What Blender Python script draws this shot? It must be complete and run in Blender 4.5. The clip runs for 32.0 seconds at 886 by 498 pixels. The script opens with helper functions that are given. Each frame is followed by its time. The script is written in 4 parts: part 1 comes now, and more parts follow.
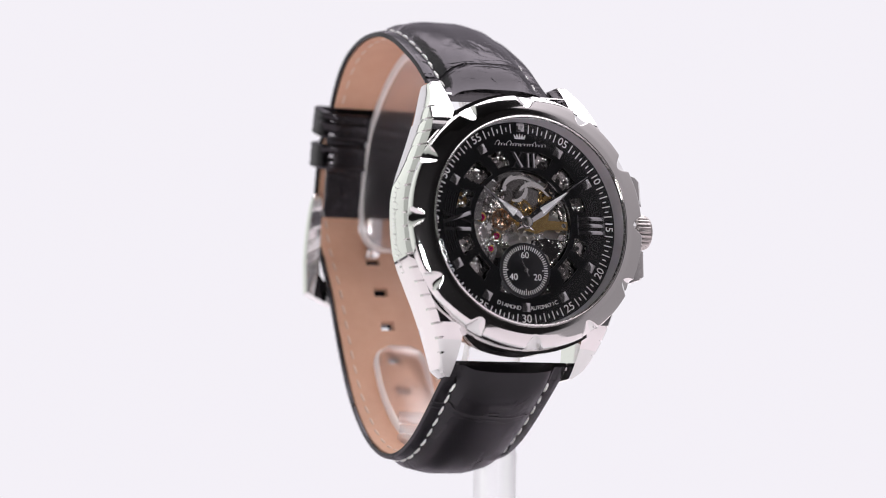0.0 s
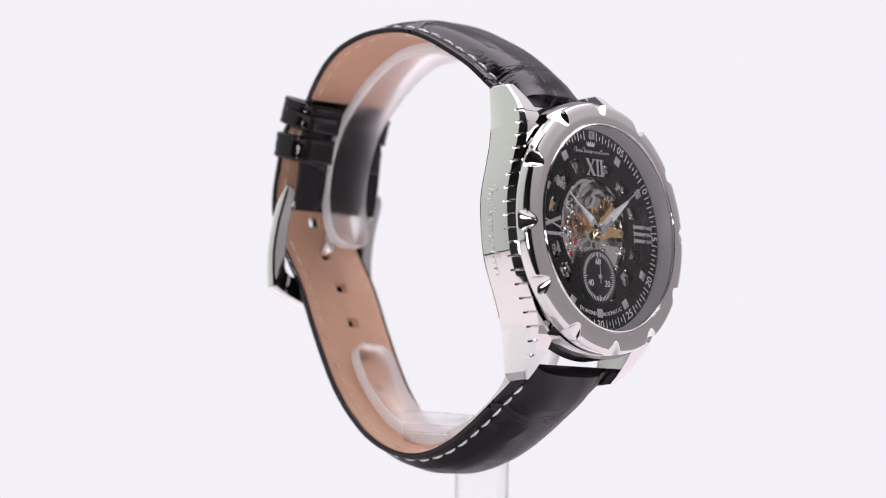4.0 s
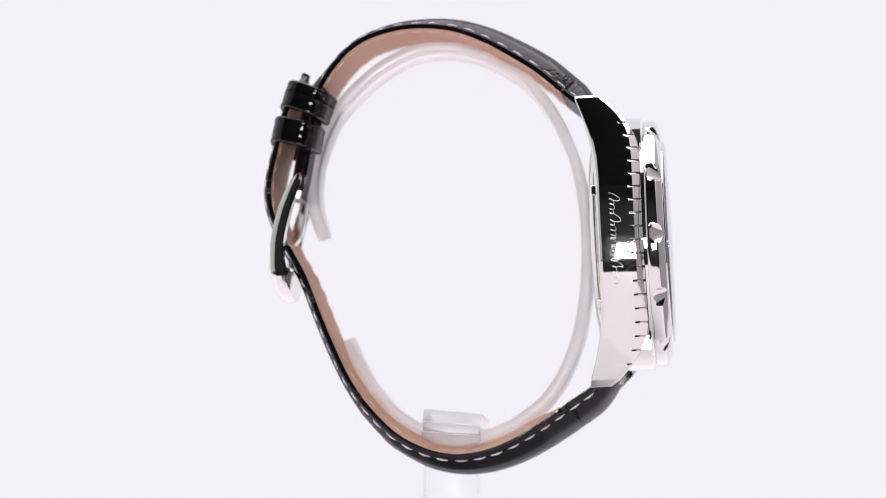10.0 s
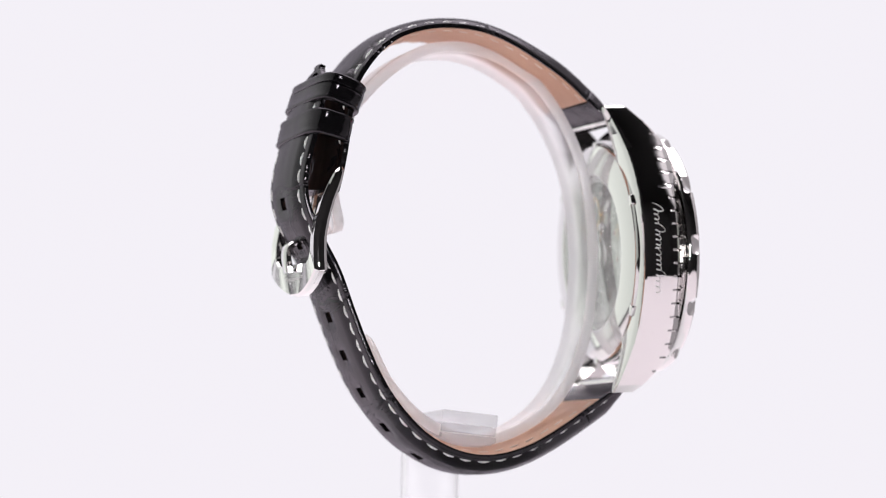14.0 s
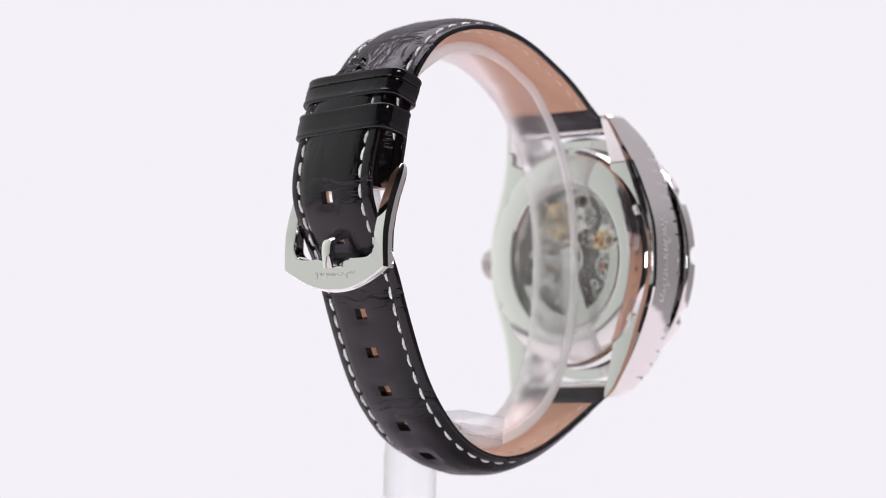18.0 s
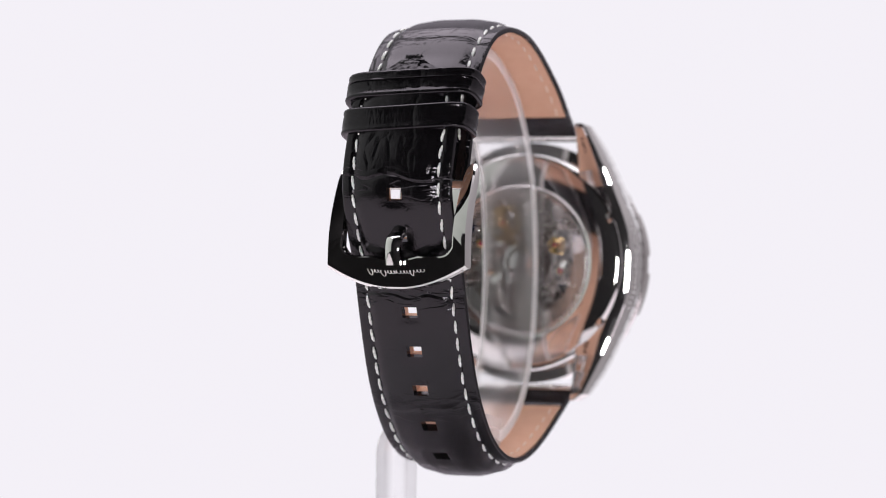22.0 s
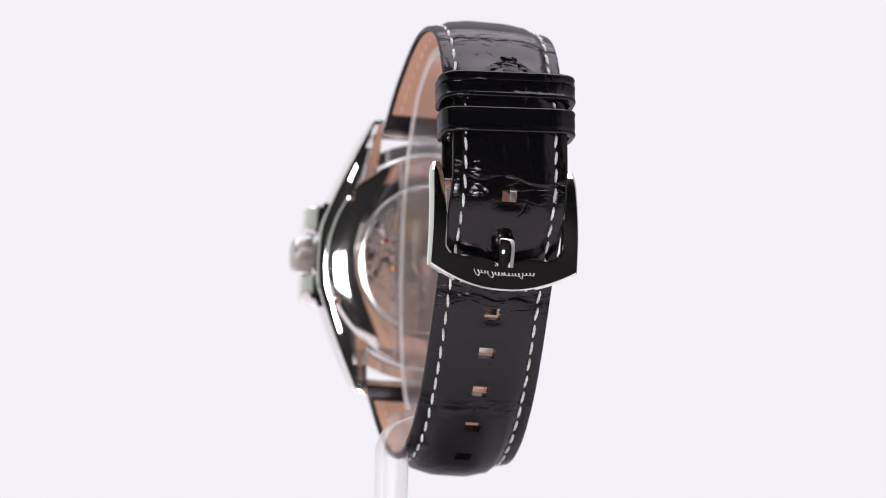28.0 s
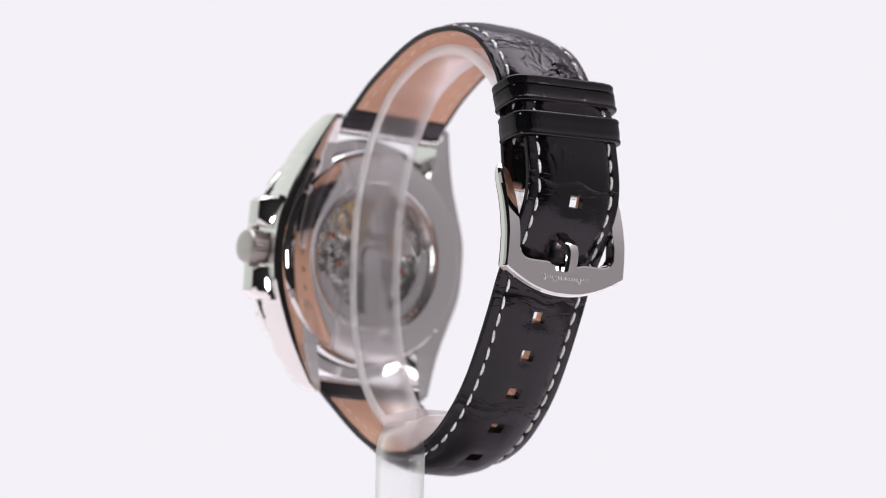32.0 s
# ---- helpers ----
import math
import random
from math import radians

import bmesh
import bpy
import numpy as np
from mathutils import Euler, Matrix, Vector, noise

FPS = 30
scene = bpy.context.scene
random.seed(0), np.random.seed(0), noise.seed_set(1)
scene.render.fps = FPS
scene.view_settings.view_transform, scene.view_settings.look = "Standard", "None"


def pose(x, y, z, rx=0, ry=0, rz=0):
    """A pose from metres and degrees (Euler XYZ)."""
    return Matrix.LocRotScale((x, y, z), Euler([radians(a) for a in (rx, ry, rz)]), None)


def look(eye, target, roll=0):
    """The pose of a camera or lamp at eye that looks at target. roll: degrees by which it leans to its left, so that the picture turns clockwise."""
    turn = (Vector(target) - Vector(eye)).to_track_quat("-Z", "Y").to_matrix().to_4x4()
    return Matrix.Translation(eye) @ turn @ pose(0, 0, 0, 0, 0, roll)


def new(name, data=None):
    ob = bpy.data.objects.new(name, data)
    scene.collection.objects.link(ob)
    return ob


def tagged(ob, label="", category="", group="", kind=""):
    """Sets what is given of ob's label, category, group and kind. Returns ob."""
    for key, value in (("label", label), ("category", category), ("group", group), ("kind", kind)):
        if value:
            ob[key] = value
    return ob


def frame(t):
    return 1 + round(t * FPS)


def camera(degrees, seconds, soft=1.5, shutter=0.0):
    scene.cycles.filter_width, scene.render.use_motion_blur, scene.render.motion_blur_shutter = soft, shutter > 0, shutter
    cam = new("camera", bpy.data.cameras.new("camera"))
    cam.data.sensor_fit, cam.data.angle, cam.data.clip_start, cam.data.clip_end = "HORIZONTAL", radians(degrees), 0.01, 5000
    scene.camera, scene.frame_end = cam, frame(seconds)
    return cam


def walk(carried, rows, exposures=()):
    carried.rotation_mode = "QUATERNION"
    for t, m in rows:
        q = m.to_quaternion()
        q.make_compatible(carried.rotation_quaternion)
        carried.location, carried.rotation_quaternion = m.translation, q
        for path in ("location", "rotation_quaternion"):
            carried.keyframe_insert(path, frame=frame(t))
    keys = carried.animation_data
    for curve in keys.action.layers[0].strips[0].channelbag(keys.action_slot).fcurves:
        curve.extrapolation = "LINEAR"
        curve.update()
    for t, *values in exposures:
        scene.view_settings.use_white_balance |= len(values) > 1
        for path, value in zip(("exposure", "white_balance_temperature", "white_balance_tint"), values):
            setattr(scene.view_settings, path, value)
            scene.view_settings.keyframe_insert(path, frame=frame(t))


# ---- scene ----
cam = camera(13.9, 32.0, soft=1.0)
W = 6.0                       # turn of the plate, degrees a second
H = 0.060                     # height of the lens above the table
EYE = (-0.00110, -0.645, H)
AIM = (-0.00110, -0.645 + math.cos(0.10724), H + math.sin(0.10724))
CAM = look(EYE, AIM, roll=1.0686)
cam.data.angle = 2 * math.atan(784 / 6432.6)
cam.data.dof.use_dof = True
cam.data.dof.focus_distance = 0.622
cam.data.dof.aperture_fstop = 15
walk(cam, [(0, CAM), (32, CAM)])

# ---- the turn shared by all that stands on the plate ----
PHI = 30.958                  # heading of the watch's face at 16 s, degrees


def turn(t):
    return pose(0, 0, H, 0, 0, PHI + W * (t - 16))


SEAT = pose(0, -0.002897, 0.068055, 1.7097, 0, 0) @ pose(0, 0, 0, 0, -3.7775, 0)

# ---- world and lights ----
world = bpy.data.worlds.new("studio_air")
scene.world = world
world.use_nodes = True
world.node_tree.nodes["Background"].inputs[0].default_value = (0.02, 0.02, 0.021, 1)
world.node_tree.nodes["Background"].inputs[1].default_value = 1.0

# ---- materials ----


def material(name, color=(0.5, 0.5, 0.5), rough=0.5, metal=0.0, **inputs):
    m = bpy.data.materials.new(name)
    m.use_nodes = True
    p = m.node_tree.nodes["Principled BSDF"]
    p.inputs["Base Color"].default_value = (*color, 1)
    p.inputs["Roughness"].default_value = rough
    p.inputs["Metallic"].default_value = metal
    for k, v in inputs.items():
        p.inputs[k.replace("_", " ")].default_value = v
    return m


def nodes_of(m):
    return m.node_tree.nodes, m.node_tree.links, m.node_tree.nodes["Principled BSDF"]


def coords(m, scale, kind="Object"):
    n, l, p = nodes_of(m)
    tc, mp = n.new("ShaderNodeTexCoord"), n.new("ShaderNodeMapping")
    mp.inputs["Scale"].default_value = scale if isinstance(scale, tuple) else (scale,) * 3
    l.new(tc.outputs[kind], mp.inputs["Vector"])
    return mp.outputs["Vector"]


def noise_node(m, vec, scale=5.0, detail=4.0, rough=0.55):
    n, l, p = nodes_of(m)
    t = n.new("ShaderNodeTexNoise")
    t.inputs["Scale"].default_value, t.inputs["Detail"].default_value, t.inputs["Roughness"].default_value = scale, detail, rough
    l.new(vec, t.inputs["Vector"])
    return t.outputs["Fac"]


def remap(m, fac, a, b, lo=0.0, hi=1.0):
    n, l, p = nodes_of(m)
    r = n.new("ShaderNodeMapRange")
    r.inputs["From Min"].default_value, r.inputs["From Max"].default_value = lo, hi
    r.inputs["To Min"].default_value, r.inputs["To Max"].default_value = a, b
    l.new(fac, r.inputs["Value"])
    return r.outputs["Result"]


def bump(m, fac, strength, distance, after=None):
    n, l, p = nodes_of(m)
    b = n.new("ShaderNodeBump")
    b.inputs["Strength"].default_value, b.inputs["Distance"].default_value = strength, distance
    l.new(fac, b.inputs["Height"])
    if after is not None:
        l.new(after, b.inputs["Normal"])
    l.new(b.outputs["Normal"], p.inputs["Normal"])
    return b.outputs["Normal"]


def mix_color(m, fac, a, b):
    n, l, p = nodes_of(m)
    x = n.new("ShaderNodeMix")
    x.data_type = "RGBA"
    l.new(fac, x.inputs[0])
    x.inputs[6].default_value, x.inputs[7].default_value = (*a, 1), (*b, 1)
    l.new(x.outputs[2], p.inputs["Base Color"])
    return x.outputs[2]


def metal_mat(name, color, rough, wear=0.05):
    """Metal with faint smudges in its gloss."""
    m = material(name, color, rough, 1.0)
    n, l, p = nodes_of(m)
    f = noise_node(m, coords(m, 1.0), 160, 3)
    l.new(remap(m, f, max(0.01, rough - wear), rough + wear, 0.3, 0.7), p.inputs["Roughness"])
    return m


STEEL = metal_mat("polished_steel", (0.74, 0.725, 0.72), 0.045, wear=0.02)
BEZEL = metal_mat("bezel_steel", (0.74, 0.725, 0.72), 0.06, wear=0.02)
SATIN = metal_mat("satin_steel", (0.66, 0.65, 0.64), 0.24, wear=0.05)
PLATE = metal_mat("movement_plate", (0.50, 0.475, 0.46), 0.27, wear=0.08)
BRIGHT = metal_mat("bright_brushed_plate", (0.62, 0.59, 0.58), 0.24, wear=0.07)
grained = BRIGHT.node_tree.nodes.new("ShaderNodeTexVoronoi")
grained.feature, grained.inputs["Scale"].default_value = "SMOOTH_F1", 1.0
BRIGHT.node_tree.links.new(coords(BRIGHT, 850.0), grained.inputs["Vector"])
bump(BRIGHT, grained.outputs["Distance"], 0.3, 0.0002)
DARKPLATE = metal_mat("dark_movement_plate", (0.34, 0.33, 0.33), 0.30, wear=0.10)
ETCHED = metal_mat("etched_steel", (0.70, 0.69, 0.68), 0.14, wear=0.04)
CHAPTER = material("grained_inner_ring", (0.55, 0.52, 0.56), 0.4, 0.3)
CROWN = metal_mat("knurled_steel", (0.46, 0.43, 0.42), 0.36, wear=0.05)
GOLD = metal_mat("gilt_brass", (0.82, 0.58, 0.26), 0.20, wear=0.06)
BLUED = metal_mat("blued_steel", (0.03, 0.05, 0.16), 0.2, wear=0.04)
ROSE = metal_mat("rose_gilt", (0.72, 0.47, 0.33), 0.22, wear=0.05)
POINTER = metal_mat("pointer_steel", (0.80, 0.79, 0.80), 0.16, wear=0.03)
RUBY = material("ruby_jewel", (0.30, 0.015, 0.08), 0.08, Coat_Weight=0.6)
LUME = material("white_lume", (0.80, 0.80, 0.82), 0.5)
PRINT = material("white_print", (0.78, 0.78, 0.80), 0.5)
GRAYPRINT = metal_mat("polished_applied_mark", (0.72, 0.72, 0.74), 0.08, wear=0.03)
DIAL = material("black_dial", (0.006, 0.006, 0.007), 0.38, Specular_IOR_Level=0.15)
bump(DIAL, noise_node(DIAL, coords(DIAL, 1.0), 4000, 2), 0.05, 0.0001)
RIDGE = material("black_ridged_lacquer", (0.012, 0.012, 0.013), 0.2)
SUBDIAL = material("black_sunray_subdial", (0.035, 0.035, 0.038), 0.30, 0.85)
SUBDIAL.node_tree.nodes["Principled BSDF"].inputs["Anisotropic"].default_value = 0.85
sunray = SUBDIAL.node_tree.nodes.new("ShaderNodeTangent")
sunray.direction_type, sunray.axis = "RADIAL", "X"
SUBDIAL.node_tree.links.new(sunray.outputs[0], SUBDIAL.node_tree.nodes["Principled BSDF"].inputs["Tangent"])
GEM = material("clear_stone", (0.9, 0.9, 0.92), 0.02, 0.0, IOR=2.3, Transmission_Weight=0.6)
THREAD = material("white_thread", (0.82, 0.81, 0.80), 0.55)
bump(THREAD, noise_node(THREAD, coords(THREAD, (1.0, 1.0, 1.0)), 6000, 2), 0.5, 0.0002)
CREAM = material("cream_thread", (0.66, 0.52, 0.44), 0.75)
DARKEDGE = material("dark_burnished_leather_edge", (0.012, 0.011, 0.012), 0.35)
bump(DARKEDGE, noise_node(DARKEDGE, coords(DARKEDGE, 1.0), 2200, 4), 0.5, 0.0004)
ENGRAVE = material("frosted_engraving", (0.80, 0.79, 0.79), 0.5, 0.25)


def math_node(m, op, a, b=None):
    n, l = m.node_tree.nodes, m.node_tree.links
    q = n.new("ShaderNodeMath")
    q.operation = op
    for k, v in enumerate((a, b)):
        if v is None:
            continue
        if isinstance(v, (int, float)):
            q.inputs[k].default_value = v
        else:
            l.new(v, q.inputs[k])
    return q.outputs[0]


def stretched(m, vec, sx, sy):
    n, l, p = nodes_of(m)
    mp = n.new("ShaderNodeMapping")
    mp.inputs["Scale"].default_value = (sx, sy, 1.0)
    l.new(vec, mp.inputs["Vector"])
    return mp.outputs[0]


def leather_mat():
    """Black glazed leather: smooth swollen plates of 20 mm, parted by fine double creases, with short furrows beside each crease."""
    m = material("black_embossed_leather", (0.0045, 0.0042, 0.0048), 0.12, Specular_IOR_Level=0.34)
    n, l, p = nodes_of(m)
    uv = coords(m, (1.0, 1.0, 1.0), "UV")
    sep = n.new("ShaderNodeSeparateXYZ")
    l.new(uv, sep.inputs[0])

    def line(dist, wide):
        """1 on a line, 0 from half a width beside it."""
        return remap(m, dist, 1.0, 0.0, 0.0, wide)

    wave = remap(m, noise_node(m, stretched(m, uv, 0.06, 0.11), 1.0, 1), -0.9, 0.9, 0.3, 0.7)
    along = math_node(m, "MULTIPLY", math_node(m, "ADD", sep.outputs[0], wave), 1 / 20.3)
    off = math_node(m, "MULTIPLY", math_node(m, "SUBTRACT", math_node(m, "FRACT", along), 0.5), 20.3)     # mm from the crease
    near = math_node(m, "ABSOLUTE", off)
    crease = math_node(m, "MAXIMUM", line(near, 0.5), math_node(m, "MULTIPLY", line(math_node(m, "ABSOLUTE", math_node(m, "SUBTRACT", off, 1.25)), 0.4), 0.35))
    # a wavering crease along the strap, set over from plate to plate
    jump = n.new("ShaderNodeTexWhiteNoise")
    jump.noise_dimensions = "1D"
    l.new(math_node(m, "FLOOR", along), jump.inputs["W"])
    sway = remap(m, noise_node(m, stretched(m, uv, 0.16, 0.02), 1.0, 2), -1.2, 1.2, 0.3, 0.7)
    side = math_node(m, "ADD", math_node(m, "SUBTRACT", math_node(m, "SUBTRACT", math_node(m, "MODULO", math_node(m, "ADD", sep.outputs[1], 30.0), 60.0), 30.0), sway), remap(m, jump.outputs["Value"], -3.2, 3.2))
    rib = math_node(m, "MULTIPLY", line(math_node(m, "ABSOLUTE", side), 0.45), 0.2)
    # short furrows along the strap, in a band on one side of the crease
    band = math_node(m, "MULTIPLY", remap(m, off, 0.0, 1.0, 0.4, 1.6), remap(m, off, 1.0, 0.0, 6.0, 8.5))
    v = n.new("ShaderNodeTexVoronoi")
    v.feature = "DISTANCE_TO_EDGE"
    v.inputs["Scale"].default_value, v.inputs["Randomness"].default_value = 1.0, 0.9
    l.new(stretched(m, uv, 0.20, 0.42), v.inputs["Vector"])
    patch = remap(m, noise_node(m, uv, 0.13, 2), 0.0, 1.0, 0.40, 0.54)
    furrows = math_node(m, "MULTIPLY", math_node(m, "MULTIPLY", remap(m, v.outputs["Distance"], 0.7, 0.0, 0.0, 0.2), band), patch)
    # fine wrinkles that run across
    wr = noise_node(m, stretched(m, uv, 0.62, 0.15), 1.0, 1, 0.4)
    wr = remap(m, math_node(m, "ABSOLUTE", math_node(m, "SUBTRACT", wr, 0.5)), 1.0, 0.0, 0.0, 0.05)
    wrinkles = math_node(m, "MULTIPLY", math_node(m, "MULTIPLY", wr, remap(m, near, 1.0, 0.0, 1.0, 3.5)), 0.45)
    cut = math_node(m, "MAXIMUM", crease, rib)
    fine = math_node(m, "MAXIMUM", furrows, wrinkles)
    def soft(dist, wide):
        f = remap(m, dist, 0.0, 1.0, 0.0, wide)
        return math_node(m, "MULTIPLY", f, math_node(m, "SUBTRACT", 2.0, f))

    pillow = math_node(m, "MULTIPLY", soft(near, 3.6), math_node(m, "ADD", math_node(m, "MULTIPLY", soft(math_node(m, "ABSOLUTE", side), 3.0), 0.3), 0.7))
    b00 = bump(m, pillow, 0.7, 0.0003)
    b0 = bump(m, noise_node(m, stretched(m, uv, 0.16, 0.2), 1.0, 2), 0.3, 0.0005, b00)
    b1 = bump(m, math_node(m, "SUBTRACT", 1.0, fine), 0.75, 0.0002, bump(m, math_node(m, "SUBTRACT", 1.0, cut), 0.55, 0.00024, b0))
    bump(m, noise_node(m, uv, 2.2, 3), 0.6, 0.00008, b1)
    # a lacquered face: black body under a gloss that grows mildly towards grazing view
    last = p.inputs["Normal"].links[0].from_socket
    body, gloss, mix, lw = n.new("ShaderNodeBsdfDiffuse"), n.new("ShaderNodeBsdfGlossy"), n.new("ShaderNodeMixShader"), n.new("ShaderNodeLayerWeight")
    body.inputs["Color"].default_value = (0.0045, 0.0042, 0.0048, 1)
    gloss.inputs["Color"].default_value = (0.98, 0.92, 1.0, 1)
    lw.inputs["Blend"].default_value = 0.5
    fac = math_node(m, "ADD", math_node(m, "MULTIPLY", math_node(m, "POWER", lw.outputs["Facing"], 3.0), 0.24), 0.034)
    l.new(remap(m, noise_node(m, uv, 0.5, 4), 0.06, 0.15, 0.3, 0.7), gloss.inputs["Roughness"])
    l.new(last, gloss.inputs["Normal"])
    l.new(fac, mix.inputs[0])
    l.new(body.outputs[0], mix.inputs[1])
    l.new(gloss.outputs[0], mix.inputs[2])
    l.new(mix.outputs[0], n["Material Output"].inputs["Surface"])
    n.remove(p)
    return m


LEATHER = leather_mat()


def lining_mat():
    m = material("tan_lining_leather", (0.5, 0.3, 0.2), 0.6)
    n, l, p = nodes_of(m)
    uv = coords(m, (1.0, 1.0, 1.0), "UV")
    mix_color(m, noise_node(m, uv, 0.35, 6), (0.545, 0.305, 0.205), (0.63, 0.375, 0.265))
    b1 = bump(m, noise_node(m, uv, 5.0, 5), 0.35, 0.0001)
    bump(m, noise_node(m, uv, 0.5, 3), 0.2, 0.0003, b1)
    return m


LINING = lining_mat()


def hazy_mat(name, lo, hi, top_gloss=0.06, sheen=0.0, piped=False, white=0.35):
    """Clear acrylic gone slightly milky: mostly see-through, light scattered onwards, a Fresnel gloss."""
    m = bpy.data.materials.new(name)
    m.use_nodes = True
    n, l = m.node_tree.nodes, m.node_tree.links
    n.remove(n["Principled BSDF"])
    clear, onward, through_light, gloss = n.new("ShaderNodeBsdfTransparent"), n.new("ShaderNodeBsdfDiffuse" if piped else "ShaderNodeBsdfRefraction"), n.new("ShaderNodeBsdfTranslucent"), n.new("ShaderNodeBsdfGlossy")
    milk, a, b, fr = n.new("ShaderNodeMixShader"), n.new("ShaderNodeMixShader"), n.new("ShaderNodeMixShader"), n.new("ShaderNodeLayerWeight")
    clear.inputs[0].default_value = (0.995, 0.992, 0.995, 1)
    through_light.inputs[0].default_value = (0.97, 0.95, 0.97, 1)
    onward.inputs["Color"].default_value = (0.995, 0.99, 0.995, 1)
    if not piped:
        onward.inputs["Roughness"].default_value, onward.inputs["IOR"].default_value = 0.5, 1.14
    milk.inputs[0].default_value = white
    l.new(onward.outputs[0], milk.inputs[1])
    l.new(through_light.outputs[0], milk.inputs[2])
    gloss.inputs["Roughness"].default_value = 0.3
    gloss.inputs["Color"].default_value = (1.0, 0.985, 1.0, 1)
    fr.inputs["Blend"].default_value = 0.5
    edge = math_node(m, "MINIMUM", math_node(m, "MULTIPLY", math_node(m, "POWER", fr.outputs["Facing"], 5.0), 4.0), top_gloss)
    edge = math_node(m, "ADD", edge, sheen)
    tc, nz, mr = n.new("ShaderNodeTexCoord"), n.new("ShaderNodeTexNoise"), n.new("ShaderNodeMapRange")
    nz.inputs["Scale"].default_value = 90
    mr.inputs["To Min"].default_value, mr.inputs["To Max"].default_value = lo, hi
    l.new(tc.outputs["Object"], nz.inputs["Vector"])
    l.new(nz.outputs["Fac"], mr.inputs["Value"])
    l.new(mr.outputs["Result"], a.inputs[0])
    l.new(clear.outputs[0], a.inputs[1])
    l.new(milk.outputs[0], a.inputs[2])
    l.new(edge, b.inputs[0])
    l.new(a.outputs[0], b.inputs[1])
    l.new(gloss.outputs[0], b.inputs[2])
    l.new(b.outputs[0], n["Material Output"].inputs["Surface"])
    return m


ACRYLIC = hazy_mat("clear_acrylic", 0.22, 0.30, 0.45, 0.015, white=0.13)
# White scatter in the edge colour stands in for light piped through the sheet.
ACRYLIC_EDGE = hazy_mat("light_piping_acrylic_edge", 0.6, 0.78, 0.06, 0.06, piped=True)
ACRYLIC_BLOCK = hazy_mat("clear_moulded_block", 0.26, 0.36, white=0.16)


def pane_mat(name, base):
    """Thin crystal: clear, with a gloss that grows towards grazing view."""
    m = bpy.data.materials.new(name)
    m.use_nodes = True
    n, l = m.node_tree.nodes, m.node_tree.links
    n.remove(n["Principled BSDF"])
    clear, gloss, mix, lw = n.new("ShaderNodeBsdfTransparent"), n.new("ShaderNodeBsdfGlossy"), n.new("ShaderNodeMixShader"), n.new("ShaderNodeLayerWeight")
    clear.inputs[0].default_value = (0.97, 0.97, 0.975, 1)
    gloss.inputs["Roughness"].default_value = 0.015
    lw.inputs["Blend"].default_value = 0.5
    up, lift = n.new("ShaderNodeMath"), n.new("ShaderNodeMath")
    up.operation, lift.operation = "POWER", "MULTIPLY_ADD"
    up.inputs[1].default_value = 4.0
    lift.inputs[1].default_value, lift.inputs[2].default_value = 2.0, base
    lift.use_clamp = True
    l.new(lw.outputs["Facing"], up.inputs[0])
    l.new(up.outputs[0], lift.inputs[0])
    l.new(lift.outputs[0], mix.inputs[0])
    l.new(clear.outputs[0], mix.inputs[1])
    l.new(gloss.outputs[0], mix.inputs[2])
    l.new(mix.outputs[0], n["Material Output"].inputs["Surface"])
    return m


CRYSTAL = pane_mat("coated_watch_crystal", 0.024)
BACK_CRYSTAL = pane_mat("plain_back_crystal", 0.13)


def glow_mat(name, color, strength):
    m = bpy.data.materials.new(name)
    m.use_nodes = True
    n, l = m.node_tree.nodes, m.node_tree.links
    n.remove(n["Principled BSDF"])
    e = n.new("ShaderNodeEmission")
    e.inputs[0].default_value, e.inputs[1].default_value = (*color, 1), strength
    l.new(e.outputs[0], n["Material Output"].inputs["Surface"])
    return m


def panel_glow(name, color, near, far):
    """A diffuser lit from one end: dim at the lens end, bright at the backdrop end."""
    m = glow_mat(name, color, 1.0)
    n, l = m.node_tree.nodes, m.node_tree.links
    sep, mr, tc = n.new("ShaderNodeSeparateXYZ"), n.new("ShaderNodeMapRange"), n.new("ShaderNodeTexCoord")
    l.new(tc.outputs["Object"], sep.inputs[0])
    l.new(sep.outputs[0], mr.inputs["Value"])
    mr.inputs["From Min"].default_value, mr.inputs["From Max"].default_value = -0.65, 0.65
    mr.inputs["To Min"].default_value, mr.inputs["To Max"].default_value = near, far
    l.new(mr.outputs["Result"], n["Emission"].inputs[1])
    return m


# The backdrop is no lamp: its even brightness is put in as emission.
BACKDROP = glow_mat("self_glowing_white_backdrop", (0.905, 0.876, 0.934), 1.0)
LEFT_GLOW = panel_glow("greenish_lit_diffuser", (0.85, 0.885, 0.84), 0.50, 1.34)
RIGHT_GLOW = glow_mat("grey_lit_diffuser", (0.93, 0.86, 0.91), 0.50)
height_of = RIGHT_GLOW.node_tree.nodes.new("ShaderNodeSeparateXYZ")
RIGHT_GLOW.node_tree.links.new(RIGHT_GLOW.node_tree.nodes.new("ShaderNodeTexCoord").outputs["Object"], height_of.inputs[0])
lit_edges = math_node(RIGHT_GLOW, "MULTIPLY_ADD", math_node(RIGHT_GLOW, "POWER", math_node(RIGHT_GLOW, "ABSOLUTE", height_of.outputs[2]), 2.0), 1.1)
lit_edges.node.inputs[2].default_value = 0.38
RIGHT_GLOW.node_tree.links.new(lit_edges, RIGHT_GLOW.node_tree.nodes["Emission"].inputs[1])
TOP_GLOW = glow_mat("lit_top_diffuser", (1.0, 0.955, 1.0), 4.1)
LED_GLOW = glow_mat("led_ring_light", (1.0, 0.99, 1.0), 50.0)
TABLE = material("white_table_laminate", (0.86, 0.80, 0.825), 0.35)
l_ = TABLE.node_tree.links
